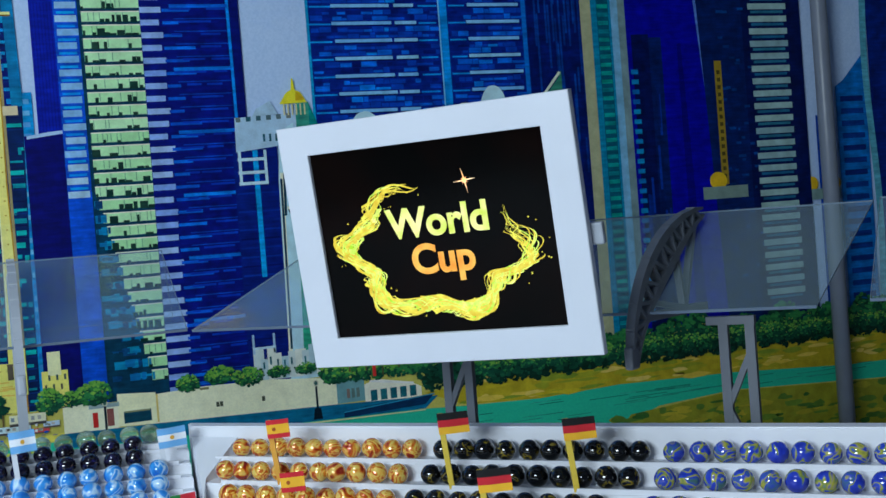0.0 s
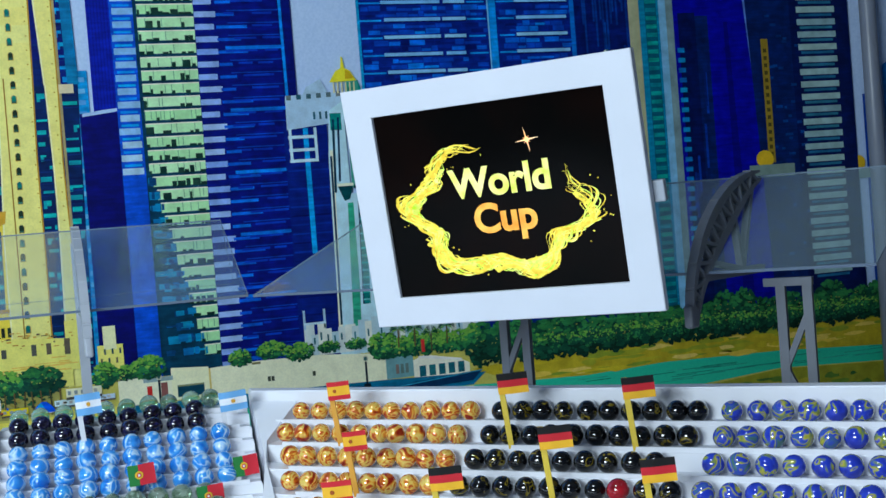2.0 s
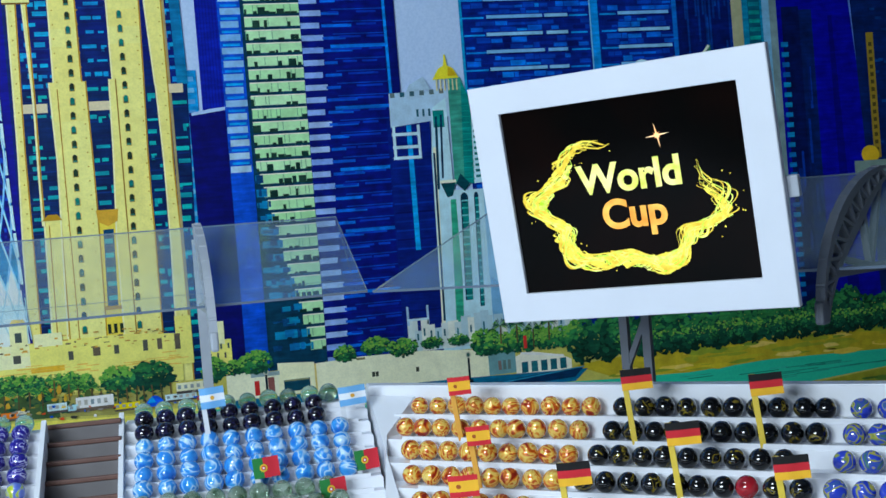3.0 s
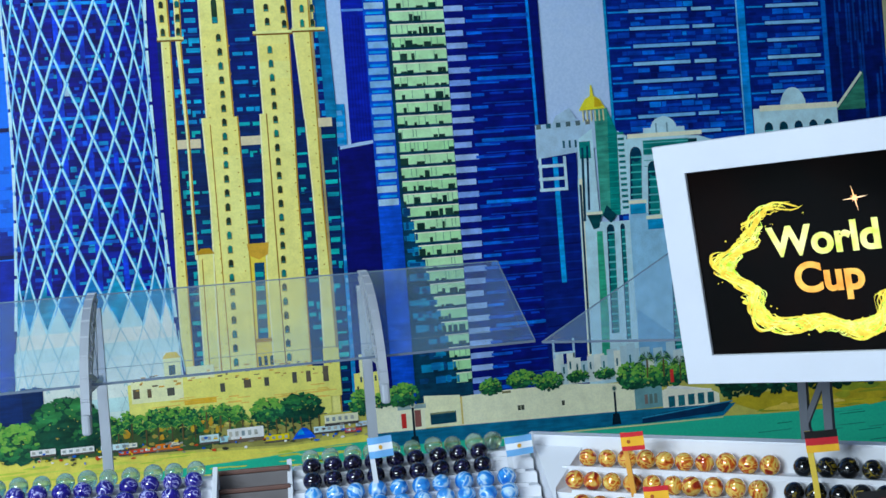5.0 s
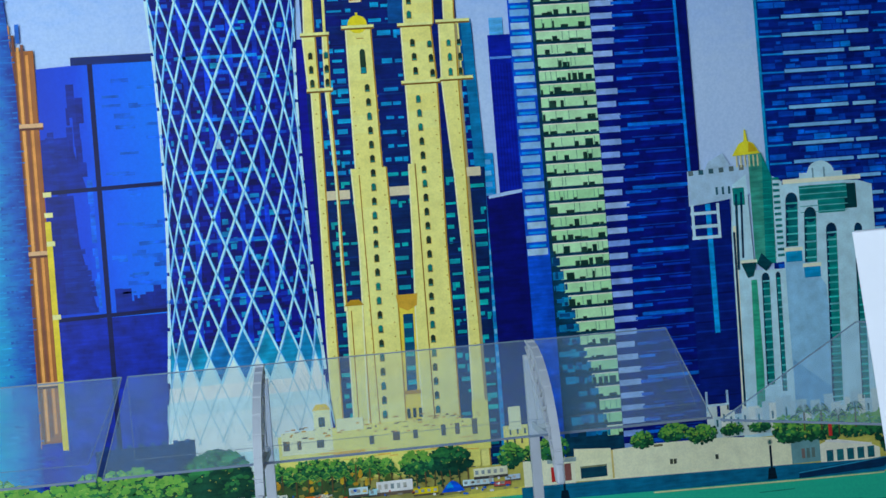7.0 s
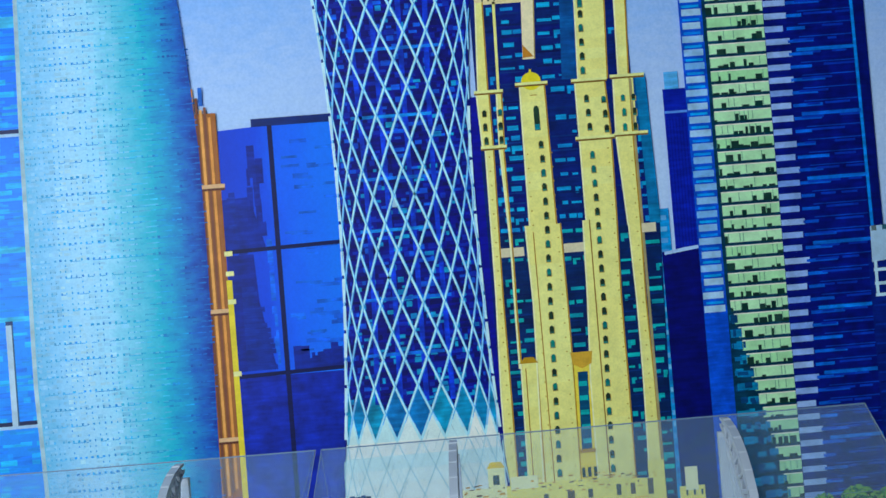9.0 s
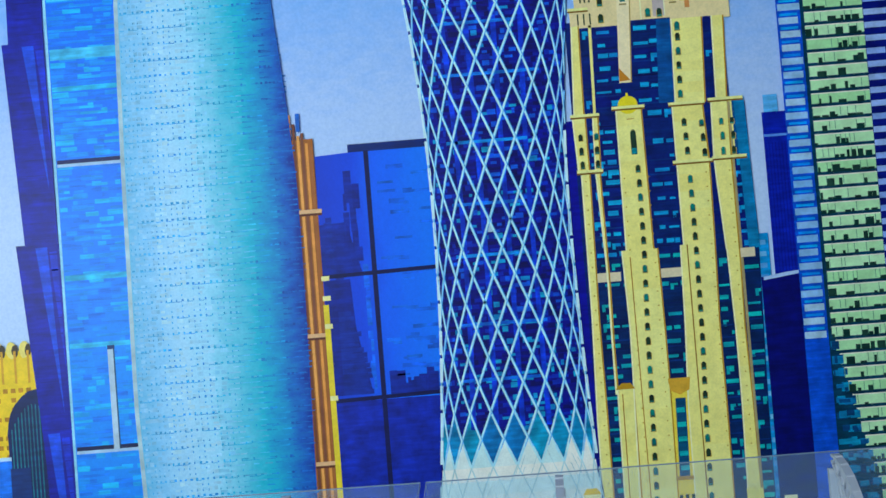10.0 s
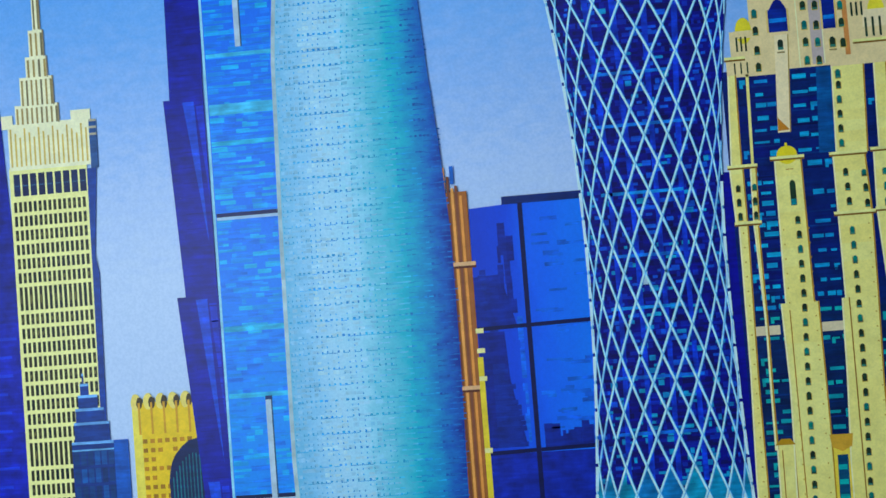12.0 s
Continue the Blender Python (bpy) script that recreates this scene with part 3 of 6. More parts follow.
def window(x, z, w=0.0056, h=0.0098, k=5):
    m = WINT if rng.random() < 0.3 else WIN
    P.r(x - w / 2 - 0.0007, z - 0.0008, x + w / 2 + 0.0007, z + h * 0.8, ink("c8b050"), k - 1)
    P.r(x - w / 2, z, x + w / 2, z + h * 0.72, m, k)
    P.blob(x, z + h * 0.72, w / 2, h * 0.28, m, k, 10, 0.02)
    P.r(x - w / 2, z, x + w / 2, z + h * 0.25, ink("3a8a7c", "2a5a50"), k)


def ledge(x0, x1, z):
    P.r(x0, z - 0.001, x1, z + 0.0025, LEDGE, 6)
    P.r(x0, z - 0.0032, x1, z - 0.001, UNDER, 6)


strip(P, lambda z: -0.008, lambda z: 0.19, -0.03, 0.66, BAYU, -1, 6)
bay([(0.0, 0.004, 0.042), (0.36, 0.006, 0.046), (0.54, 0.008, 0.048)], 0)
bay([(0.19, 0.084, 0.112), (0.36, 0.084, 0.115), (0.55, 0.08, 0.118)], 0, 0.0180, 0.85)
bay([(0.548, 0.0210, 0.0565), (0.655, 0.0252, 0.0575)], 1, 0.0150, 0.9)
bay([(0.55, 0.071, 0.1217), (0.657, 0.0735, 0.1247)], 1, 0.0180, 0.9)
strip(P, between((0.55, 0.102), (0.657, 0.107)), between((0.55, 0.1217), (0.657, 0.1247)), 0.55, 0.656, ink("1c5c90", "1a4c80", 0.4), 3, 8)
bay([(0.55, 0.0078, 0.0188), (0.65, 0.0096, 0.0213)], 1, 0.022, 0.5)
bay([(-0.02, 0.155, 0.1705), (0.16, 0.156, 0.1732), (0.25, 0.155, 0.1736), (0.36, 0.158, 0.1708)], 1, 0.0150, 0.85)
bay([(0.36, 0.157, 0.171), (0.55, 0.157, 0.167)], 0, 0.05, 0.3)
bay([(-0.03, 0.188, 0.2045), (0.1675, 0.188, 0.2066), (0.36, 0.187, 0.2118), (0.545, 0.187, 0.209)], 0, 0.0150, 0.85)
bay([(0.5485, 0.1614, 0.173), (0.655, 0.1654, 0.1756)], 1, 0.028, 0.6)
strip(P, between((0.36, 0.199), (0.56, 0.195)), between((0.36, 0.213), (0.56, 0.208)), 0.36, 0.55, ink("2c7ca0", "236a94", 0.4), 2, 8)
# stone piers
pier([(-0.03, -0.009, 0.006), (0.16, -0.0082, 0.0065), (0.286, -0.0044, 0.0062), (0.471, -0.0030, 0.0094)])
pier([(0.471, -0.0062, 0.0092), (0.541, -0.0088, 0.0092)])
pier([(0.541, -0.0064, 0.0080), (0.655, -0.0010, 0.0098)])
pier([(0.19, 0.0178, 0.0222), (0.2625, 0.018, 0.0223), (0.341, 0.0192, 0.0234), (0.466, 0.0151, 0.0222)])
pier([(0.466, 0.0150, 0.0232), (0.541, 0.0168, 0.0252)])
pier([(0.541, 0.0188, 0.0222), (0.655, 0.0213, 0.0250)], 2, YT, False)
pier([(0.3685, 0.0451, 0.0812), (0.547, 0.0466, 0.0802)])
pier([(-0.03, 0.0345, 0.0850), (0.178, 0.0395, 0.0874), (0.26, 0.0420, 0.0872), (0.3685, 0.0394, 0.0861)])
pier([(-0.03, 0.0165, 0.0400), (0.198, 0.0200, 0.0420)])
P.p([(0.018, 0.196), (0.043, 0.196), (0.037, 0.2035), (0.026, 0.2035)], YD, 4)
for a, b in ((0.0515, 0.0500), (0.0245, 0.0265)):
    P.line(a, 0.0, b, 0.19 if a < 0.04 else 0.36, 0.0013, ink("a87c28"), 4)
pier([(-0.03, 0.084, 0.106), (0.19, 0.0865, 0.109)], 2, ink("e8d85c", "e2d054", 0.15), False)
strip(P, between((0.083, 0.0890), (0.178, 0.0915)), between((0.083, 0.1020), (0.178, 0.1042)), 0.083, 0.18, ink("0f3c5c", "12546a"), 3, 4)
for j in range(5):
    P.r(0.0915, 0.09 + j * 0.018, 0.1022, 0.096 + j * 0.018, DASHL, 4)
P.r(0.0845, 0.078, 0.1065, 0.083, YD, 4)
P.p([(0.0840, 0.205), (0.1120, 0.205), (0.1100, 0.190), (0.0980, 0.184), (0.0860, 0.190)], ink("c89c3c", "d8b448"), 3)
for q in range(3):
    P.r(0.0868 + q * 0.0075, 0.048, 0.0910 + q * 0.0075, 0.060, WIN, 4)
pier([(-0.03, 0.105, 0.1548), (0.176, 0.1061, 0.1560), (0.255, 0.1103, 0.1552), (0.37, 0.1131, 0.1582)])
pier([(0.37, 0.1172, 0.1582), (0.475, 0.1172, 0.1600), (0.547, 0.1172, 0.1571)])
pier([(0.547, 0.1215, 0.1610), (0.655, 0.1250, 0.1650)])
P.line(0.1215, 0.0, 0.1222, 0.37, 0.0016, ink("96742a"), 4)
pier([(-0.03, 0.1690, 0.1898), (0.16, 0.1731, 0.1890), (0.25, 0.1734, 0.1866), (0.36, 0.1706, 0.1880)])
pier([(0.36, 0.1700, 0.1880), (0.472, 0.1640, 0.1875), (0.547, 0.1661, 0.1888)])
pier([(0.547, 0.1730, 0.1880), (0.655, 0.1756, 0.1920)])
strip(P, between((0.0, 0.1885), (0.545, 0.1872)), between((0.0, 0.1915), (0.545, 0.1905)), 0.0, 0.545, ink("9c9468", "a49c70"), 3, 8)
for a, b in ((0.0068, 0.0365), (0.087, 0.1125), (0.188, 0.206)):
    zz = 0.349 if a > 0.15 else 0.331
    P.r(a, zz, b, zz + 0.0115, BEIGE, 2 if a < 0.15 else 4)
# ledges
for x0, x1, z in ((-0.0075, 0.0255, 0.4705), (0.113, 0.164, 0.4735), (0.163, 0.206, 0.4755), (-0.0105, 0.0262, 0.541), (0.1135, 0.1590, 0.547), (0.1630, 0.2070, 0.549), (0.042, 0.0835, 0.5475)):
    ledge(x0, x1, z)
P.r(0.188, 0.475, 0.205, 0.547, ink("2a5c84", "1f4c7c", 0.4), 2)
P.r(0.1885, 0.475, 0.1925, 0.547, YT, 3)
# the little dome over the middle pier
P.blob(0.0628, 0.551, 0.0125, 0.0115, ink("ece04c", "e4d640"), 5, 18, 0.01)
P.r(0.0610, 0.5615, 0.0640, 0.566, ink("e4d640"), 5)
P.r(0.0600, 0.5325, 0.0690, 0.5335, YD, 5)
# windows, column by column
mx = between((0.05, 0.0584), (0.1514, 0.0614), (0.266, 0.0642), (0.373, 0.0685), (0.463, 0.0695), (0.517, 0.0664))
z = 0.020
while z < 0.475:
    window(mx(z), z - 0.005)
    z += 0.0180
P.r(0.0628, 0.488, 0.0700, 0.514, WIN, 5)
P.blob(0.0664, 0.514, 0.0036, 0.0055, WIN, 5, 12, 0.02)
P.r(0.0632, 0.489, 0.0696, 0.496, ink("2a8088"), 6)
rx = between((0.059, 0.1264), (0.1455, 0.1276), (0.261, 0.1319), (0.369, 0.1334), (0.448, 0.1332), (0.5025, 0.1325), (0.557, 0.1297), (0.65, 0.1328))
z = 0.020
while z < 0.65:
    if abs(z - 0.474) > 0.006 and abs(z - 0.548) > 0.006:
        window(rx(z), z - 0.005)
    z += 0.0180
for z, xs in ((0.517, (0.1532, 0.1779, 0.1911)), (0.498, (0.1538, 0.1782, 0.1914)), (0.479, (0.1543, 0.1776, 0.1908)), (0.510, (0.0005, 0.0205)), (0.492, (0.0003, 0.0200)), (0.4745, (0.0004, 0.0196))):
    for x in xs:
        window(x, z, 0.005 if x < 0.02 or x > 0.16 else 0.0056, 0.0085 if z in (0.517, 0.510) else 0.0100)
for x in (-0.001, 0.0475, 0.078, 0.1500, 0.1795):
    for j in range(26):
        zz = 0.008 + j * 0.0180
        P.r(x + zz * 0.006, zz, x + 0.0016 + zz * 0.006, zz + 0.0016, ink("b59a34"), 4)
# crown
CR, CR2 = ink("ded29c", "d6c890", 0.12), ink("e6daac", blotch=0.1)
P.p([(-0.001, 0.652), (-0.0013, 0.676), (0.0055, 0.676), (0.0055, 0.709), (0.031, 0.709), (0.031, 1.0), (0.2, 1.0), (0.2, 0.652)], CR, 1)
P.r(0.0213, 0.652, 0.0575, 0.6575, CR, 2)
P.blob(0.0232, 0.7095, 0.0100, 0.0165, ink("e2dc4c", "d8d040"), 2, 18, 0.02)
P.r(0.010, 0.700, 0.034, 0.7095, CR, 3)
ledge(-0.003, 0.0225, 0.6755)
for q in range(3):
    P.r(0.0128 + q * 0.0055, 0.6840, 0.0150 + q * 0.0055, 0.7020, WIN, 4)
    P.r(0.0082 + q * 0.0077, 0.6560, 0.0100 + q * 0.0077, 0.6700, WIN, 4)
for x, zs in ((0.0380, (0.724, 0.7025, 0.678, 0.657)), (0.0975, (0.7285, 0.704, 0.683, 0.660)), (0.1120, (0.7275, 0.703, 0.6815, 0.659)), (0.1424, (0.7245, 0.703, 0.678)), (0.1326, (0.640,))):
    for z in zs:
        window(x, z, 0.0062, 0.0112)
P.r(0.104, 0.660, 0.1180, 0.90, ink("b8b0a8", "a8a0a0", 0.2), 2)
P.r(0.118, 0.660, 0.1195, 0.90, ink("f0e8b8"), 3)
P.r(0.088, 0.657, 0.0895, 0.90, ink("f4ecb4"), 3)
P.p([(0.1445, 0.668), (0.1505, 0.668), (0.1500, 0.745), (0.1440, 0.745)], ink("b8783c", "c88c50"), 3)
for x0, x1, z0, z1 in ((0.0545, 0.0775, 0.704, 0.732), (0.1202, 0.1352, 0.7025, 0.80)):
    P.r(x0 - 0.0022, z0, x1 + 0.0022, z1, ink("d8c678"), 3)
    P.r(x0, z0, x1, z1, ink("14246c", "16307c", 0.3), 4)
    P.r(x0 + 0.001, z0 + 0.012, x1 - 0.001, z0 + 0.017, ink("3c80c4"), 5)
P.p([(0.0560, 0.732), (0.0775, 0.732), (0.0720, 0.742), (0.0670, 0.7465), (0.0620, 0.742)], ink("14246c"), 4)
for x, z in ((0.0668, 0.6815), (0.1298, 0.6790)):
    window(x, z, 0.0068, 0.0130)
    P.r(x - 0.0045, z - 0.0042, x + 0.0045, z - 0.0022, ink("8a7c4c"), 5)
# the stone slab that hangs between the upper bays
strip(P, between((0.58, 0.0545), (0.702, 0.0603)), between((0.58, 0.0698), (0.702, 0.0768)), 0.579, 0.70, CR2, 4, 6)
P.line(0.0698, 0.579, 0.0768, 0.70, 0.0014, ink("a8924c"), 5)
P.p([(0.0550, 0.581), (0.0690, 0.582), (0.0555, 0.598)], ink("c8923c", "b87c30"), 5)
P.blob(0.1850, 0.7215, 0.0100, 0.0150, ink("e2dc4c"), 3, 16, 0.02)
P.r(0.1680, 0.7000, 0.1980, 0.7215, CR2, 3)
for q in range(3):
    P.r(0.1700 + q * 0.0085, 0.688, 0.1728 + q * 0.0085, 0.712, WIN, 4)
    P.r(0.1545 + q * 0.006, 0.715, 0.1570 + q * 0.006, 0.732, WIN, 4)
ledge(0.1540, 0.2000, 0.6835)
P.done()

P = Printed("printed_podium", "low yellow stone podium with small windows", level=7)
PO, POL = ink("f6e684", "f2e078", 0.12), ink("faf2bc", "f6ecaa", 0.12)
P.p([(-0.078, -0.021), (0.176, -0.021), (0.176, 0.040), (0.1, 0.046), (0.0, 0.046), (-0.078, 0.040)], PO, 5)
P.r(-0.0740, 0.016, -0.0100, 0.0445, POL, 5)
P.r(-0.0320, 0.030, -0.0110, 0.0700, POL, 5)
P.p([(-0.0330, 0.069), (-0.0100, 0.069), (-0.0150, 0.0765), (-0.0280, 0.0765)], ink("e8c84c"), 6)
P.r(0.1700, 0.0, 0.1905, 0.062, PO, 5)
P.r(-0.0040, 0.040, 0.0300, 0.0560, POL, 5)
for q in range(70):
    x, z = rng.uniform(-0.072, 0.18), rng.uniform(0.030, 0.052)
    P.r(x, z, x + rng.uniform(0.002, 0.007), z + rng.uniform(0.0008, 0.0022), ink("d8b04c", "b08a44", 0.2) if q % 3 else ink("6c6048"), 6)
for x, z, w, h in ((-0.072, 0.022, 0.008, 0.012), (-0.0545, 0.022, 0.005, 0.011), (-0.030, 0.022, 0.009, 0.010), (0.036, 0.020, 0.006, 0.011), (0.066, 0.022, 0.009, 0.011), (0.092, 0.022, 0.006, 0.011), (0.128, 0.022, 0.006, 0.014), (0.146, 0.022, 0.006, 0.014), (-0.026, 0.048, 0.008, 0.012), (0.168, 0.020, 0.007, 0.020)):
    P.r(x, z, x + w, z + h, ink("6c5c44", "4a4c50"), 6)
P.r(-0.010, 0.008, 0.030, 0.015, ink("e2a83c", "eac048"), 6)
P.r(0.2080, -0.021, 0.2400, 0.026, PO, 5)
P.r(0.2160, 0.020, 0.2320, 0.050, POL, 5)
for q in range(6):
    P.r(0.2110 + q * 0.0048, 0.002 + 0.012 * (q % 2), 0.2135 + q * 0.0048, 0.009 + 0.012 * (q % 2), ink("6c5c44", "4a4c50"), 6)
for q in range(36):
    x, z = rng.uniform(-0.075, 0.17), rng.uniform(0.0, 0.018)
    P.r(x, z, x + rng.uniform(0.006, 0.03), z + rng.uniform(0.0006, 0.0018), ink("e2c464", "e6bc58", 0.2), 6)
P.done()

# between the yellow tower and the green one
P = Printed("printed_tower", "purple-blue far towers", level=1)
P.r(0.205, -0.03, 0.224, 0.377, ink("3c8fc0", blotch=0.4))
for j in range(26):
    P.r(0.2075, 0.0 + j * 0.0145, 0.22, 0.006 + j * 0.0145, ink("8cc6ea", "2a64a8"), 1)
P.r(0.229, 0.0, 0.268, 0.528, ink("20329a", "1a2a84", 0.4))
P.r(0.2295, 0.497, 0.268, 0.50, ink("6f9ae0"), 1)
for q in range(9):
    P.r(0.2305 + q * 0.004, 0.1, 0.232 + q * 0.004, 0.49, ink("18257a"), 1)
P.r(0.232, 0.528, 0.25, 0.55, ink("6db4e4"))
P.r(0.211, -0.03, 0.266, 0.322, ink("101a66", "0c1450", 0.4), 2)
P.p([(0.214, 0.318), (0.262, 0.324), (0.262, 0.328), (0.24, 0.326), (0.214, 0.322)], ink("c0cce8"), 3)
P.done()

P = Printed("printed_tower", "tower of pale green balconies beside blue and white floors", level=3)
P.r(0.258, -0.03, 0.296, 0.95, ink("1d62c4", "174fae", 0.4))
P.r(0.288, -0.03, 0.367, 0.95, ink("123a4e", blotch=0.5))
j = 0
z = 0.0
while z < 0.92:
    if z > 0.225:
        P.r(0.2585 + rng.uniform(0, 0.003), z, 0.288 - rng.uniform(0, 0.004), z + 0.0085, ink("c3d6f4", "84b4ee", 0.3), 1)
        P.r(0.262, z + 0.0105, 0.284, z + 0.0135, ink("3f86d8", "5aa4e8"), 1)
    left = 0.2925 if z > 0.24 else min(0.345, 0.2925 + (0.24 - z) * 0.22)
    P.r(left, z, 0.3665, z + 0.0118, ink("a9dca0", "c3e8b8", 0.25), 1)
    P.r(left, z + 0.0118, 0.3665, z + 0.0133, ink("e0f2d0"), 2)
    x = left
    while x < 0.36:
        w = rng.uniform(0.003, 0.011)
        if rng.random() < 0.5:
            P.r(x, z - 0.0012, x + w, z + rng.choice((0.0022, 0.0035, 0.006, 0.0085)), ink("14302c", "24443a", 0.5), 2)
        if rng.random() < 0.4:
            P.r(x, z + 0.001, x + 0.0009, z + 0.0118, ink("6ca484"), 2)
        x += w * 0.7 + rng.uniform(0.001, 0.005)
    if left > 0.2926:
        for q in range(9):
            x = rng.uniform(0.289, left)
            P.r(x, z + rng.uniform(0, 0.006), min(x + rng.uniform(0.005, 0.016), left + 0.004), z + rng.uniform(0.0075, 0.0125), ink("2a8ca8", "1c6c9c", 0.4) if q % 3 else ink("123c60", "164c74", 0.4), 1)
    z += 0.0172
    j += 1
P.done()

P = Printed("printed_tower", "navy glass tower with short white floor bars", level=4)
P.r(0.366, -0.03, 0.485, 0.95, ink("0d2272", "0b1c60", 0.45))
P.r(0.478, -0.03, 0.497, 0.95, ink("0c1c5e", blotch=0.4))
P.p([(0.476, 0.95), (0.480, 0.95), (0.488, 0.0), (0.484, 0.0)], ink("3f88d8"), 2)
z = -0.02
j = 0
while z < 0.93:
    P.r(0.3665, z, 0.394 + rng.uniform(-0.004, 0.006), z + 0.0075, ink("b9c4ee", "8fa6e4", 0.3), 1)
    P.r(0.395, z + 0.001, 0.41 + rng.uniform(0, 0.03), z + 0.005, ink("3f76cc", "2a58b8", 0.5), 1)
    P.r(0.41, z + 0.0075, 0.48, z + 0.0088, ink("2450a8", blotch=0.6), 1)
    if j % 5 == 0:
        P.r(0.405, z + 0.006, 0.482, z + 0.0105, ink("3f80dc", "3068c4", 0.5), 2)
    for q in range(3):
        x = rng.uniform(0.40, 0.46)
        P.r(x, z + 0.003, x + rng.uniform(0.01, 0.03), z + 0.0058, ink("17368c", "1c48a4"), 1)
    z += 0.0165
    j += 1
P.done()

P = Printed("printed_tower", "broad blue glass tower ruled with pale floor lines", level=2)
P.r(0.59, -0.03, 0.935, 0.95, ink("10307c", "0e2a70", 0.4))
PANE = [ink("0c205c", "10307c", 0.4), ink("1c50ac", "184494", 0.4), ink("2870c8", "2060b4", 0.4), ink("4088d4", "3078c8", 0.4)]
z, j = 0.02, 0
while z < 0.93:
    for row in (0.0062, 0.0145):
        x = 0.596
        while x < 0.915:
            w = rng.uniform(0.007, 0.026)
            gleam = max(0, 1 - abs(x - 0.675 - 0.02 * math.sin(z * 16)) / 0.045) + max(0, 1 - abs(x - 0.855) / 0.05)
            r = rng.random() + 0.42 * gleam
            if not 0.783 < x < 0.80:
                P.r(x, z + row, x + w - 0.001, z + row + rng.choice((0.0035, 0.0055, 0.0072)), PANE[0 if r < 0.42 else 1 if r < 0.8 else 2 if r < 1.12 else 3], 1)
            x += w
    for x0, x1, bright in ((0.592, 0.628, False), (0.626, 0.716, True), (0.716, 0.752, True), (0.752, 0.785, False), (0.80, 0.83, False), (0.828, 0.915, True)):
        d = rng.uniform(0, 0.004)
        P.r(x0 + d, z, x1 - rng.uniform(0, 0.004), z + (0.0046 if bright else 0.0024), ink("a4cdf0", "86b8e8", 0.25) if bright else ink("5a96d8", "4a84c8", 0.3), 2)
        if bright:
            P.r(x0 + d, z - 0.0022, x1, z, ink("0a1a4c"), 2)
    z += 0.0242
    j += 1
P.r(0.787, 0.0, 0.799, 0.95, ink("4a90d4", blotch=0.4), 3)
P.r(0.7855, 0.0, 0.7875, 0.95, ink("8cc0ec"), 4)
P.r(0.59, 0.3, 0.594, 0.95, ink("2f8fb4"), 3)
P.r(0.917, 0.0, 0.924, 0.95, ink("3a6cb0"), 3)
P.done()

# the hotel with the little yellow dome
P = Printed("printed_hotel", "white hotel with green arched windows and a yellow dome", level=5)
HW, HG, HD = ink("d4e4e0", "ccdedc", 0.15), ink("1f7f78", "17686a", 0.35), ink("0e3c48", "123048", 0.3)
CREAM, MINT = ink("e6eccc", "dce6c8", 0.12), ink("46a890", "3c9a88", 0.3)
# the navy tower at its side with a pale cap and an open frame
P.r(0.474, -0.03, 0.535, 0.30, ink("101f60", "14296c", 0.35))
for q in range(20):
    P.r(0.476, 0.0 + q * 0.0122, 0.534, 0.0022 + q * 0.0122, ink("1a3884", "0b164c"), 1)
P.r(0.5010, 0.12, 0.5080, 0.29, ink("3f8cd0", "54a0dc", 0.4), 2)
P.p([(0.4790, 0.288), (0.5350, 0.294), (0.5700, 0.30), (0.5700, 0.337), (0.4800, 0.334)], ink("c2ced6", "b8c6d0", 0.15), 1)
P.p([(0.5040, 0.334), (0.5400, 0.337), (0.5300, 0.355), (0.5100, 0.345)], ink("c2ced6"), 0)
for q in range(6):
    P.r(0.4815 + q * 0.0140, 0.3280 + q * 0.0006, 0.4880 + q * 0.0140, 0.3345 + q * 0.0006, ink("4a5c66", "7a7c70"), 2)
for q in range(3):
    P.r(0.5170 + q * 0.0085, 0.3010, 0.5200 + q * 0.0085, 0.3110, ink("36505c"), 2)
for z in (0.2440, 0.2585, 0.2760):
    P.r(0.4800, z, 0.5200, z + 0.0042, ink("d8e4ec"), 3)
for x in (0.4810, 0.5160):
    P.r(x, 0.2440, x + 0.0040, 0.2900, ink("d8e4ec"), 3)
# the white blocks
P.p([(0.604, -0.03), (0.735, -0.03), (0.735, 0.300), (0.716, 0.3065), (0.622, 0.3130), (0.604, 0.305)], HW, 2)
P.p([(0.529, -0.03), (0.606, -0.03), (0.602, 0.195), (0.562, 0.198), (0.560, 0.325), (0.540, 0.312), (0.534, 0.250)], HW, 2)
P.p([(0.529, 0.0), (0.5345, 0.0), (0.5415, 0.258), (0.5365, 0.258)], CREAM, 3)
for x0, x1, z0, z1 in ((0.5362, 0.5392, 0.02, 0.25), (0.5425, 0.5460, 0.20, 0.300), (0.5500, 0.5530, 0.215, 0.3020)):
    P.p([(x0 - 0.004, z0), (x1 - 0.004, z0), (x1, z1), (x0, z1)], HD, 4)
P.r(0.5400, 0.2850, 0.5560, 0.3080, HG, 3)
P.p([(0.5440, 0.2080), (0.5650, 0.2080), (0.5600, 0.1900), (0.5520, 0.1880)], ink("1c4448"), 4)
P.r(0.5430, 0.2080, 0.5660, 0.2120, CREAM, 5)
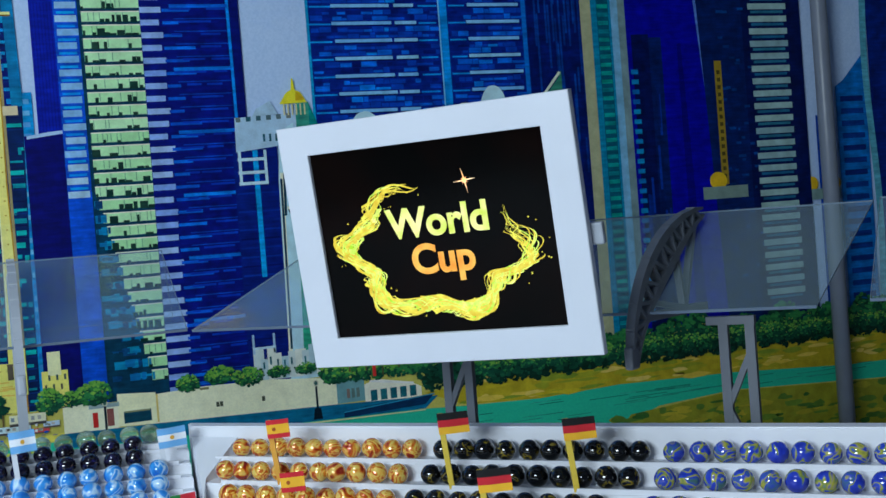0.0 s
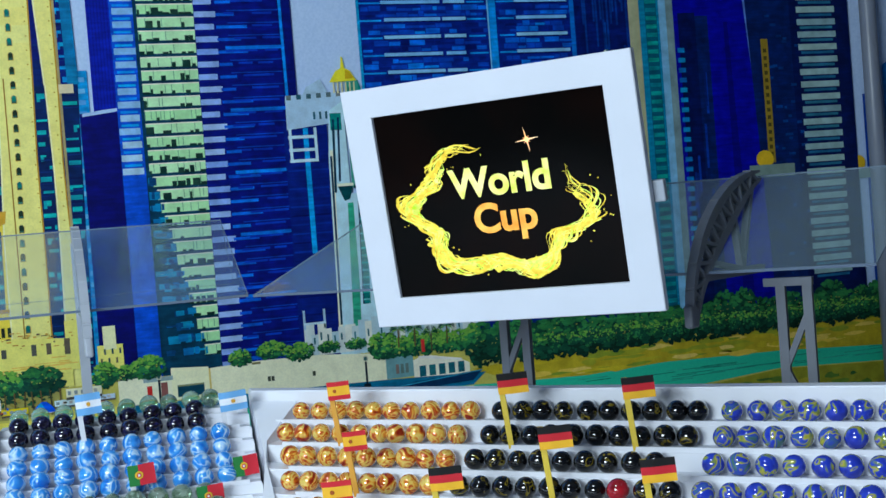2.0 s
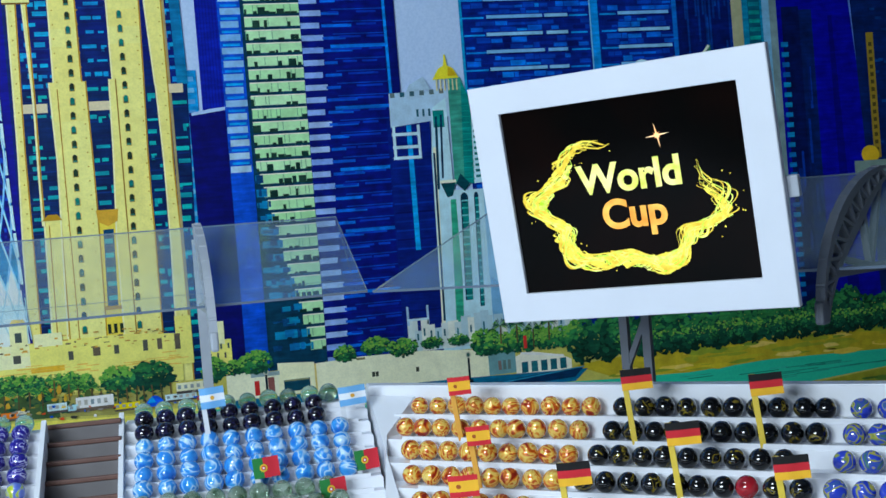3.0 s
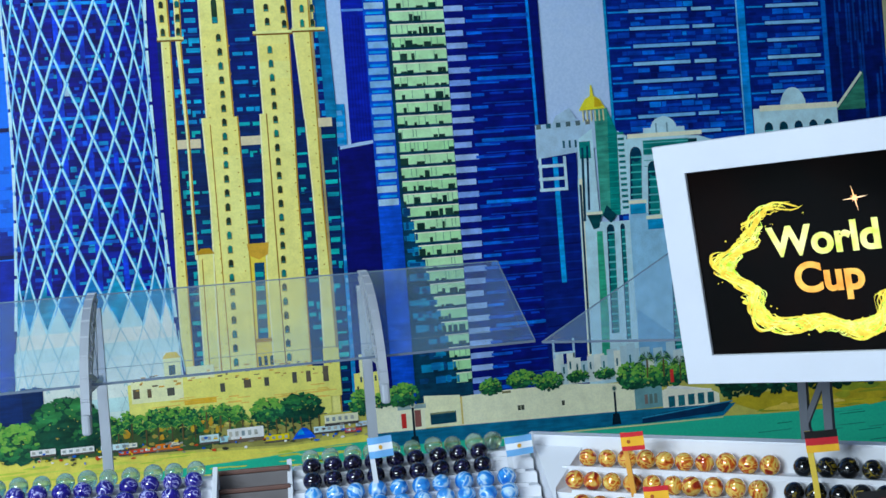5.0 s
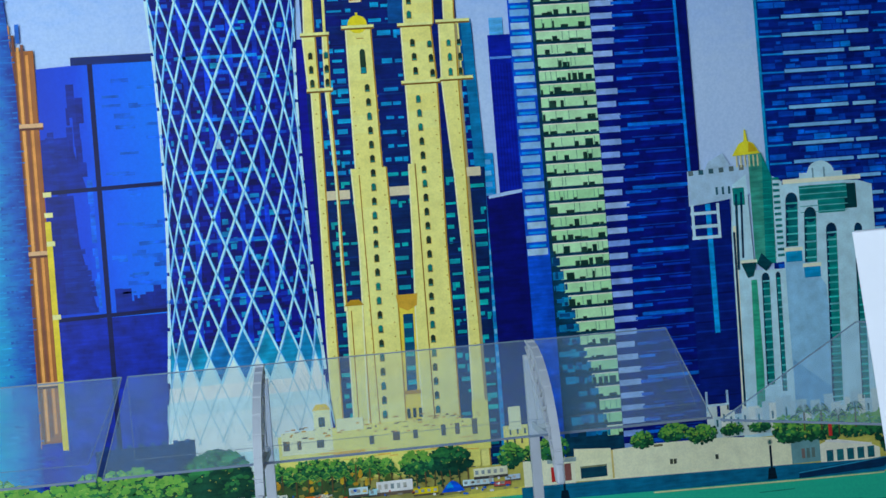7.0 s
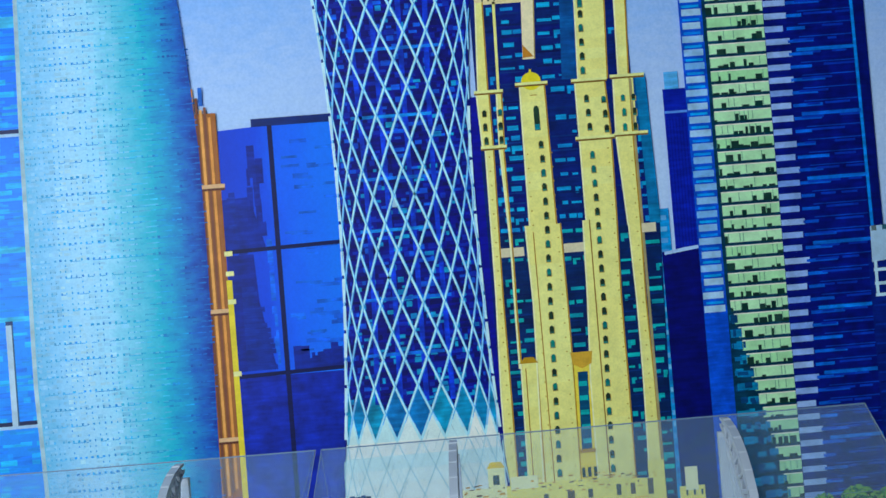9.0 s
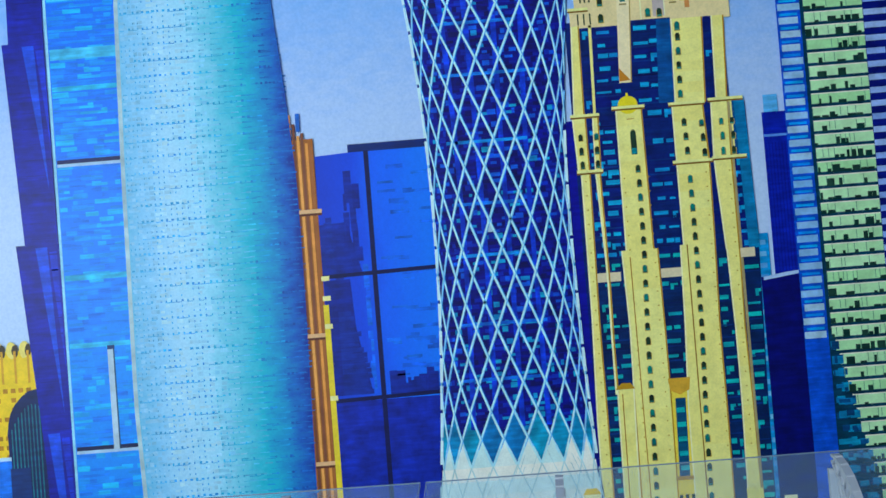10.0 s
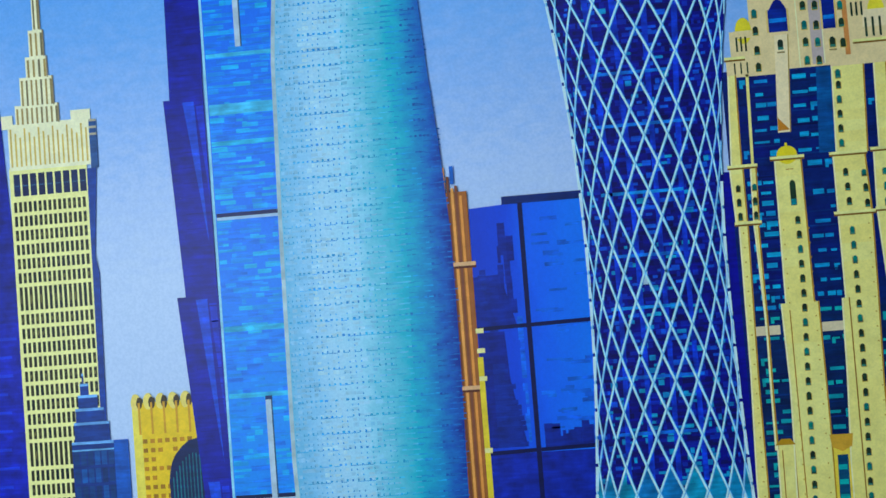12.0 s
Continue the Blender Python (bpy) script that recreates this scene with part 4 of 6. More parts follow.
# the green shaft under the dome
P.p([(0.5640, 0.2060), (0.5800, 0.2060), (0.5840, 0.352), (0.5650, 0.352)], MINT, 4)
P.p([(0.5780, 0.2060), (0.5925, 0.2050), (0.5960, 0.318), (0.5840, 0.350)], HG, 4)
P.p([(0.5925, 0.2050), (0.6060, 0.2060), (0.6090, 0.312), (0.5960, 0.320)], HW, 4)
for j in range(14):
    P.r(0.5960, 0.2130 + j * 0.0078, 0.6050, 0.2165 + j * 0.0078, HG, 5)
    P.r(0.5800, 0.2110 + j * 0.0078, 0.5940, 0.2122 + j * 0.0078, ink("3c9488"), 5)
P.p([(0.5660, 0.2060), (0.5730, 0.2200), (0.5860, 0.2060), (0.5780, 0.1950)], ink("123c44"), 5)
P.p([(0.5435, 0.3500), (0.5820, 0.3515), (0.5800, 0.3545), (0.5740, 0.3650), (0.5660, 0.3690), (0.5640, 0.3840), (0.5620, 0.3840), (0.5605, 0.3690), (0.5530, 0.3650), (0.5455, 0.3535)], ink("ece04c", "e0d440"), 5)
P.p([(0.5660, 0.354), (0.5790, 0.355), (0.5730, 0.3640), (0.5670, 0.3670)], ink("c8ac34"), 6)
for q in range(6):
    P.r(0.5480 + q * 0.0058, 0.3350, 0.5500 + q * 0.0058, 0.3500, ink("cfcf9c"), 5)
# the green panel over the entrance and the windows below it
P.p([(0.5500, 0.0), (0.5610, 0.0), (0.5690, 0.1850), (0.5560, 0.1850)], ink("38b48c", "30a484", 0.3), 3)
P.r(0.5640, -0.01, 0.6040, 0.1970, HW, 4)
P.p([(0.6020, 0.0), (0.6640, 0.0), (0.6600, 0.170), (0.6380, 0.205), (0.6050, 0.205)], ink("a4c8d8", "b0ccd8", 0.2), 3)
P.p([(0.6020, -0.01), (0.6640, -0.01), (0.6620, 0.030), (0.6060, 0.075)], ink("90b8cc", "88b0c8", 0.2), 3)


def arched(x, z0, z1, w, lean=0.0):
    """A tall green window with a round head, cut by pale floor lines."""
    P.p([(x - w / 2 - lean, z0), (x + w / 2 - lean, z0), (x + w / 2, z1), (x - w / 2, z1)], HG, 5)
    P.blob(x, z1, w / 2, w / 2 + 0.002, HD, 5, 14, 0.01)
    P.p([(x - w / 2 - lean, z0), (x - w / 2 + w * 0.2 - lean, z0), (x - w / 2 + w * 0.2, z1), (x - w / 2, z1)], HD, 6)
    n = max(2, int((z1 - z0) / 0.0095))
    for i in range(n):
        s = (i + 0.5) / n
        xx = x - lean * (1 - s)
        P.r(xx - w / 2 + 0.001, z0 + (z1 - z0) * s, xx + w / 2, z0 + (z1 - z0) * s + 0.0022, ink("5cb0a4", "86c4bc"), 6)


arched(0.6205, 0.2250, 0.2860, 0.0170, 0.004)
arched(0.6450, 0.2020, 0.2650, 0.0170, 0.004)
arched(0.6730, 0.0150, 0.2430, 0.0150, 0.010)
arched(0.7110, 0.0150, 0.2420, 0.0110, 0.008)
arched(0.5760, 0.0450, 0.1860, 0.0110, 0.004)
arched(0.5935, 0.0350, 0.1880, 0.0065, 0.003)
for x, z in ((0.6180, 0.2185), (0.6420, 0.1960)):
    P.r(x - 0.0130, z, x + 0.0130, z + 0.0050, CREAM, 6)
    P.r(x - 0.0115, z - 0.0140, x + 0.0115, z, ink("4a94b4", "3c84ac"), 4)
P.r(0.6320, 0.2840, 0.6990, 0.3040, HG, 4)
P.r(0.6570, 0.2660, 0.6950, 0.2840, ink("2a8a80", "1f7470"), 4)
for j in range(5):
    P.r(0.6320, 0.2680 + j * 0.0080, 0.6990, 0.2692 + j * 0.0080, ink("7cbcb0"), 5)
P.r(0.6900, 0.2700, 0.7120, 0.3030, ink("10383c"), 3)
P.r(0.6100, 0.3080, 0.7200, 0.3140, CREAM, 4)
P.blob(0.6640, 0.3180, 0.0195, 0.0180, HW, 3, 20, 0.02)
P.r(0.6340, 0.3130, 0.6950, 0.3210, HW, 3)
for q in range(2):
    P.r(0.6520 + q * 0.0160, 0.3140, 0.6545 + q * 0.0160, 0.3270, ink("8ca4a8"), 5)
# stepped gables and low blocks at the foot
for q in range(26):
    x = 0.480 + q * 0.0096
    h = rng.uniform(0.004, 0.030) * (1.6 if 0.565 < x < 0.60 else 1)
    P.r(x, -0.018, x + rng.uniform(0.007, 0.016), h, ink("dce6d6", "b4c6c8", 0.15), 6)
    if rng.random() < 0.7:
        P.r(x + 0.003, -0.006 + h * 0.3, x + 0.0055, 0.002 + h * 0.4, ink("3c5a60", "5a7880"), 7)
for x0, x1 in ((0.4800, 0.4832), (0.5085, 0.5117)):
    P.r(x0, 0.0180, x1, 0.0440, ink("b8c8d4"), 6)
P.r(0.4800, 0.0240, 0.5117, 0.0270, ink("d8e2e8"), 6)
for j in range(6):
    P.r(0.5650 + j * 0.003, 0.030 + j * 0.0075, 0.6010 - j * 0.003, 0.0385 + j * 0.0075, HW, 4)
# its other wing
P.blob(0.862, 0.338, 0.020, 0.028, HW, 3, 20, 0.02)
P.r(0.80, 0.0, 0.93, 0.338, HW, 3)
P.r(0.81, 0.334, 0.93, 0.342, CREAM, 4)
P.p([(0.93, 0.33), (0.975, 0.33), (0.975, 0.385), (0.968, 0.372)], ink("35806c"), 4)
P.line(0.93, 0.334, 0.972, 0.382, 0.004, ink("cfe0c8"), 5)
for q in range(5):
    arched(0.822 + q * 0.023, 0.1, 0.31, 0.013)
P.done()

# towers towards +x
P = Printed("printed_tower", "navy tower with faint upright streaks", level=3)
P.r(0.925, -0.03, 1.02, 0.95, ink("0c2462", "0a1e54", 0.5))
for q in range(60):
    x, z = rng.uniform(0.928, 1.015), rng.uniform(0.0, 0.85)
    P.r(x, z, x + 0.003, z + rng.uniform(0.03, 0.15), ink("1c4a8c", "123878", 0.5), 1)
P.done()
P = Printed("printed_tower", "beige and teal tower with ribbed glass", level=4)
P.r(1.014, -0.03, 1.032, 0.95, ink("a9b08a", blotch=0.3))
P.r(1.032, -0.03, 1.075, 0.95, ink("2c7f9a", blotch=0.3))
P.r(1.042, -0.03, 1.062, 0.95, ink("135464"), 1)
for j in range(70):
    P.r(1.043, 0.0 + j * 0.0125, 1.061, 0.006 + j * 0.0125, ink("2c9a8c", "1f7c88", 0.4), 2)
P.r(1.066, -0.03, 1.078, 0.95, ink("8fb8cc", blotch=0.3), 1)
P.r(1.078, -0.03, 1.098, 0.95, ink("8c9a94", blotch=0.35))
P.done()
P = Printed("printed_tower", "violet-blue towers and a dark stepped block", level=5)
P.p([(1.09, -0.03), (1.245, -0.03), (1.236, 0.2), (1.214, 0.49), (1.20, 0.95), (1.09, 0.95)], ink("1c1c92", "18187e", 0.35))
P.r(1.098, -0.03, 1.128, 0.435, ink("0c1a48", blotch=0.5), 1)
P.r(1.128, -0.03, 1.15, 0.43, ink("123064", "0d2454", 0.5), 1)
for j in range(26):
    P.r(1.094, 0.0 + j * 0.015, 1.106, 0.007 + j * 0.015, ink("2f8fb4", "1c5c94"), 2)
for q in range(14):
    x, z = rng.uniform(1.105, 1.145), rng.uniform(0.02, 0.36)
    P.r(x, z, x + 0.004, z + rng.uniform(0.02, 0.07), ink("1c3f8c", "0a1438"), 2)
P.p([(1.18, 0.0), (1.20, 0.0), (1.185, 0.42), (1.178, 0.42)], ink("141468"), 1)
P.p([(1.212, 0.49), (1.2, 0.95), (1.205, 0.95), (1.2165, 0.49), (1.2395, 0.2), (1.235, 0.2)], ink("6a86c4"), 2)
P.done()
P = Printed("printed_tower", "dark teal towers with a tower of pale floors", level=6)
P.p([(1.239, -0.03), (1.32, -0.03), (1.32, 0.95), (1.203, 0.95), (1.217, 0.49)], ink("0d2a5c", "0b224e", 0.45))
for q in range(90):
    x, z = rng.uniform(1.25, 1.31), rng.uniform(0.0, 0.9)
    P.r(x, z, x + rng.uniform(0.004, 0.014), z + 0.004, ink("1c4c84", "123a6c", 0.5), 1)
P.r(1.30, -0.03, 1.412, 0.95, ink("0c1e50", "0a1a44", 0.4), 1)
z = 0.02
while z < 0.93:
    P.r(1.313, z, 1.386, z + 0.0095, ink("b4c3b4", "9cb0ac", 0.25), 2)
    P.r(1.318, z - 0.006, 1.38, z - 0.002, ink("5d7a88", "42607c"), 2)
    z += 0.0196
P.r(1.243, 0.2, 1.256, 0.392, ink("a8963a", "8f7c30", 0.3), 2)
for j in range(15):
    P.r(1.2465, 0.21 + j * 0.0115, 1.2525, 0.216 + j * 0.0115, ink("4a4420"), 3)
P.blob(1.236, 0.206, 0.016, 0.014, ink("d8b63a"), 3, 14, 0.02)
P.r(1.207, 0.178, 1.29, 0.197, ink("93a08c", "7f9084", 0.3), 3)
P.done()
P = Printed("printed_tower", "small blue towers and a wavy pale facade", level=4)
P.r(1.43, -0.03, 1.465, 0.30, ink("1c4f9c", "163f86", 0.4))
P.p([(1.473, -0.03), (1.535, -0.03), (1.535, 0.4), (1.49, 0.355), (1.473, 0.345)], ink("2a66a4", "3a7cb4", 0.4))
for j in range(17):
    P.r(1.482, 0.0 + j * 0.02, 1.528, 0.009 + j * 0.02, ink("14285c", "1c3a74"), 1)
P.r(1.545, -0.03, 2.2, 0.95, ink("142c6c", "10245c", 0.5))
strip(P, lambda z: 1.536 + 0.006 * math.sin(z * 12), lambda z: 1.549 + 0.006 * math.sin(z * 12), -0.03, 0.95, ink("6fb0b8", blotch=0.3), 1, 30)
for x in (1.415, 1.46):
    P.blob(x, 0.19, 0.012, 0.012, ink("d8b63a"), 2, 12, 0.05)
P.r(1.405, 0.165, 1.47, 0.182, ink("8c9c90"), 2)
P.done()

# ground, river and planting along the foot
P = Printed("printed_shore", "printed shore with green river and pale lawns", level=7)
LAWN = ink("e4dc6c", "d6d45c", 0.15)
P.r(-1.6, -0.6, 2.2, -0.022, ink("c8c468", "bcbc60", 0.25))
P.p([(-1.6, -0.6), (0.24, -0.6), (0.24, -0.053), (0.108, -0.0585), (-0.1, -0.048), (-0.236, -0.0375), (-1.6, -0.03)], LAWN, 1)
for q in range(120):
    x = rng.uniform(-0.5, 0.2)
    P.blob(x, rng.uniform(-0.085, -0.05) - 0.01 * (x > 0), rng.uniform(0.008, 0.03), rng.uniform(0.0008, 0.002), ink("b8cc50", "f2e470", 0.2), 2, 8, 0.3)
WAT = ink_across([(0.0, "26ac8c"), (0.5, "2cc4a0"), (1.0, "24b494")], -0.2, -0.06, 2, (0.4, 1, 6))
P.p([(-0.06, -0.0720), (0.08, -0.0690), (0.18, -0.0630), (0.24, -0.0640), (0.6, -0.078), (0.78, -0.088), (0.90, -0.092), (1.035, -0.0875), (1.24, -0.0920), (1.46, -0.1060), (1.6, -0.10), (2.2, -0.10), (2.2, -0.150), (1.54, -0.135), (1.235, -0.1200), (1.1, -0.128), (0.9, -0.2), (-0.06, -0.2)], WAT, 2)
P.p([(0.72, -0.062), (0.907, -0.050), (1.04, -0.055), (1.3, -0.055), (2.2, -0.065), (2.2, -0.110), (1.46, -0.106), (1.24, -0.093), (1.035, -0.0875), (0.90, -0.092), (0.78, -0.086)], ink("b4a838", "c4b23c", 0.4), 3)
for q in range(200):
    x = rng.uniform(0.8, 1.9)
    P.blob(x, rng.uniform(-0.092, -0.05), rng.uniform(0.008, 0.03), rng.uniform(0.0016, 0.005), ink("c8b83c", "7c9430", 0.35) if q % 3 else ink("d8c04c", "e0cc70", 0.3), 4, 8, 0.3)
P.p([(1.05, -0.135), (1.235, -0.1215), (1.54, -0.137), (2.2, -0.152), (2.2, -0.25), (0.93, -0.25)], ink("a4a43c", "8c9a38", 0.4), 3)
for q in range(240):
    x = rng.uniform(0.98, 1.9)
    P.blob(x, rng.uniform(-0.2, -0.134), rng.uniform(0.006, 0.022), rng.uniform(0.002, 0.006), ink("7c9838", "3a6a30", 0.4) if q % 2 else ink("c0b444", "94a03c", 0.3), 4, 8, 0.3)
for q in range(90):
    x = rng.uniform(0.2, 1.5)
    z = rng.uniform(-0.19, -0.095) if x < 0.95 else rng.uniform(-0.118, -0.102)
    P.r(x, z, x + rng.uniform(0.02, 0.07), z + 0.0012, ink("3cb49c", "1a8470"), 3)
P.done()

P = Printed("printed_wall", "long pale quay wall with a dark opening", level=8)
QW = ink("faf8cc", "f8f4c4", 0.08)
P.p([(0.230, -0.055), (0.230, -0.022), (0.262, -0.020), (0.262, -0.055)], QW)
P.r(0.26, -0.056, 0.298, -0.026, QW)
P.p([(0.298, -0.0545), (0.298, -0.0125), (0.347, -0.0160), (0.347, -0.0565)], ink("f4f2c0", blotch=0.1), 1)
P.p([(0.347, -0.0565), (0.347, -0.0185), (0.412, -0.0160), (0.500, -0.0175), (0.592, -0.0255), (0.592, -0.0625)], QW)
P.r(0.305, -0.0515, 0.340, -0.0360, ink("20384c", "2c4a54"), 2)
P.r(0.306, -0.0380, 0.339, -0.0362, ink("8a9468"), 3)
P.r(0.347, -0.0550, 0.3495, -0.0185, ink("d8c878"), 2)
for x in (0.425, 0.487, 0.43):
    P.r(x, -0.0450, x + 0.0042, -0.0385, ink("3c4438"), 1)
for x in (0.385, 0.405, 0.46):
    P.r(x, -0.0205, x + 0.012, -0.0175, ink("6c7050", "a89468"), 1)
P.r(0.592, -0.0620, 0.632, -0.0300, ink("84a8a0", "7c9c98", 0.2))
for q in range(3):
    P.r(0.606 + q * 0.007, -0.0560, 0.6105 + q * 0.007, -0.0430, ink("8c6c64", "5c7470"), 1)
P.p([(0.632, -0.070), (0.632, -0.040), (0.650, -0.034), (0.700, -0.044), (0.716, -0.052), (0.716, -0.074)], ink("e4e8d0", blotch=0.12))
P.line(0.640, -0.036, 0.705, -0.046, 0.003, ink("f4f4e0"), 2)
for q in range(5):
    P.r(0.6405 + q * 0.0145, -0.0640, 0.6500 + q * 0.0145, -0.0490, ink("2f5460", "486c70"), 1)
P.p([(0.226, -0.0735), (0.226, -0.0550), (0.345, -0.0565), (0.592, -0.0625), (0.74, -0.068), (0.72, -0.084), (0.6, -0.082), (0.40, -0.0775)], ink("1c6480", "2a7890", 0.3), 2)
P.p([(0.400, -0.0785), (0.60, -0.0830), (0.72, -0.0850), (0.72, -0.0865), (0.60, -0.0850), (0.400, -0.0805)], ink("cfd8a0"), 3)
P.p([(0.60, -0.082), (0.60, -0.073), (0.66, -0.0685), (0.735, -0.0640), (0.72, -0.078)], ink("123450", "0f2c48"), 3)
P.p([(0.60, -0.0735), (0.735, -0.0640), (0.735, -0.0655), (0.60, -0.0755)], ink("5c8ca4"), 4)
for x, z in ((0.282, -0.012), (0.563, -0.020)):
    P.r(x - 0.0015, -0.078, x + 0.0015, z - 0.012, ink("101c26"), 4)
    P.blob(x, z - 0.010, 0.0038, 0.0045, ink("c8ccb0"), 4, 10, 0.05)
    P.blob(x, z - 0.010, 0.0024, 0.003, ink("5c6460"), 5, 8, 0.05)
    P.p([(x - 0.0065, -0.079), (x + 0.0065, -0.079), (x + 0.0045, -0.064), (x - 0.0045, -0.064)], ink("101c26"), 4)
P.r(0.266, -0.0520, 0.2725, -0.0330, ink("c83430", "a03030"), 3)
P.r(0.284, -0.0520, 0.2925, -0.0300, ink("7c4c44", "90605c"), 3)
P.r(0.262, -0.0280, 0.300, -0.0225, ink("a8b0a8"), 3)
P.done()

P = Printed("printed_trees", "printed belt of dark and bright green trees and palms", level=9)
P.step, P.turns = 0.0003, 281
DG, MG, LG = ink("124838", "1c5a40", 0.4), ink("2a7a48", "3c8a48", 0.4), ink("5ca040", "86b44c", 0.3)
TIP, BARK = ink("a8c060", "c4b850", 0.3), ink("4a4a30", "6c5a38")


def crown(x, z, rx, rz, n=70, shades=(DG, MG, LG), sun=0.35):
    """One tree: a ragged dark mass, then leaf dabs that grow lighter and smaller towards the sunny top."""
    for q in range(7):
        a = rng.uniform(0, 6.28)
        P.blob(x + rx * 0.5 * math.cos(a), z + rz * 0.45 * math.sin(a), rx * rng.uniform(0.35, 0.62), rz * rng.uniform(0.35, 0.6), shades[0], 0, 13, 0.28)
    for q in range(n * 3):
        a, r = rng.uniform(0, 6.28), rng.random() ** 0.5
        u, w = r * math.cos(a), r * math.sin(a)
        lit = 0.5 + 0.5 * w - 0.15 * u + rng.uniform(-0.4, 0.4)
        k = 0 if lit < 0.42 else 1 if lit < 0.42 + sun else 2
        s = min(rx, rz) * rng.uniform(0.04, 0.13) + 0.0004
        P.blob(x + rx * u * 1.04, z + rz * w * 1.04, s * 1.3, s, shades[k], 1 + k, 7, 0.5)
    for q in range(n // 14):
        P.blob(x + rx * rng.uniform(-0.7, 0.7), z + rz * rng.uniform(-0.1, 0.8), 0.0009, 0.0006, TIP, 4, 6, 0.4)


def palm(x, z, s, tone=MG):
    """A date palm: a thin trunk and a mop of drooping fronds."""
    P.line(x, z - s * 1.7, x + s * 0.05, z, s * 0.14, BARK, 4)
    for q in range(13):
        a = -0.5 + q * 0.345
        dx, dz = math.cos(a), math.sin(a)
        e = (x + s * dx * rng.uniform(0.8, 1.1), z + s * dz * 0.6 - s * 0.28)
        m = (x + s * dx * 0.55, z + s * dz * 0.55 + s * 0.10)
        P.p([(x, z), (m[0], m[1] - s * 0.07), e, (m[0], m[1] + s * 0.09)], tone if q % 3 else LG, 5)


def belt(x0, x1, z0, z1, step, **kw):
    x = x0
    while x < x1:
        h = (z1 - z0) * rng.uniform(0.75, 1.1)
        crown(x, z0 + h * 0.5, step * rng.uniform(0.6, 0.95), h * 0.5, **kw)
        x += step * rng.uniform(0.7, 1.1)


P.r(-0.30, 0.005, -0.2050, 0.045, ink("183060", "142850"), 0)
P.r(-0.2050, 0.005, -0.1797, 0.0480, ink("14284c"), 0)
for q in range(8):
    P.r(-0.29 + q * 0.0140, 0.045, -0.284 + q * 0.0140, 0.0495, ink("1c3a68"), 0)
# dark ground in the trees' shade
P.p([(-0.50, -0.038), (-0.24, -0.0375), (-0.10, -0.046), (0.02, -0.050), (0.02, -0.026), (-0.22, 0.0)], ink("3c5a38", "4a6038", 0.4), 0)
P.p([(0.02, -0.050), (0.108, -0.056), (0.16, -0.052), (0.16, -0.026), (0.02, -0.024)], ink("b0a45c", "9c9c58", 0.4), 0)
for q in range(420):
    x = rng.uniform(-0.46, 0.15)
    P.blob(x, -0.032 - 0.03 * max(0, x + 0.2) * 0.6 + rng.uniform(-0.010, 0.016), rng.uniform(0.0015, 0.005), rng.uniform(0.001, 0.003), rng.choice((DG, MG, DG, ink("8a8440", "b0a050", 0.3), ink("20402c", "2c4c34", 0.4))), 1, 7, 0.5)
belt(-0.50, -0.24, -0.045, 0.015, 0.032, n=90)
crown(-0.2150, -0.018, 0.0260, 0.024, 90, (DG, MG, LG), 0.25)
crown(-0.1560, -0.004, 0.0400, 0.0340, 170, (ink("0e3a34", "14463c", 0.4), DG, MG), 0.5)
crown(-0.1300, -0.020, 0.0180, 0.0180, 60, (ink("0e3a34", "14463c", 0.4), DG, MG), 0.5)
for q in range(11):
    x = -0.098 + q * 0.0155 + rng.uniform(-0.004, 0.004)
    crown(x, -0.008 + rng.uniform(-0.006, 0.005), 0.0105, 0.0120, 34, (DG, MG, LG), 0.3)
    palm(x + 0.006, -0.012 + rng.uniform(-0.006, 0.010), 0.0125)
for q in range(26):
    P.blob(rng.uniform(-0.095, 0.06), rng.uniform(-0.034, -0.014), rng.uniform(0.002, 0.005), rng.uniform(0.002, 0.006), ink("b88c34", "c8a83c") if q % 2 else ink("5c6c30", "3c5430"), 4, 8, 0.4)
crown(0.0920, -0.010, 0.0200, 0.0160, 80, (DG, MG, LG), 0.3)
crown(0.1350, -0.011, 0.0280, 0.0180, 110, (ink("0e3a34", "14463c", 0.4), DG, MG), 0.45)
for q in range(9):
    x = 0.070 + q * 0.011
    P.line(x, -0.045, x + rng.uniform(-0.002, 0.002), -0.022, 0.0016, BARK, 4)
crown(0.2150, -0.012, 0.0160, 0.0160, 46)
crown(0.2700, -0.008, 0.0220, 0.0150, 80, (DG, MG, LG), 0.4)
crown(0.2420, -0.012, 0.0140, 0.0100, 40)
crown(0.3900, -0.010, 0.0150, 0.0110, 50)
crown(0.4330, -0.004, 0.0200, 0.0120, 70, (DG, MG, LG), 0.25)
crown(0.4700, -0.010, 0.0210, 0.0120, 70, (DG, MG, LG), 0.25)
crown(0.5120, -0.008, 0.0160, 0.0080, 40)
crown(0.5500, -0.008, 0.0150, 0.0080, 40)
belt(0.585, 0.735, -0.034, 0.002, 0.018, n=44)
for q in range(4):
    palm(0.612 + q * 0.024, 0.000 + rng.uniform(-0.004, 0.006), 0.0150, DG)
P.r(0.6450, -0.0300, 0.6500, -0.0120, ink("c83c38"), 5)
belt(0.735, 1.95, -0.060, 0.004, 0.034, n=80, shades=(ink("0c3024", "123c2c", 0.4), DG, MG), sun=0.5)
belt(0.80, 1.95, -0.050, -0.022, 0.026, n=40, shades=(ink("0c3024", "123c2c", 0.4), MG, LG), sun=0.5)
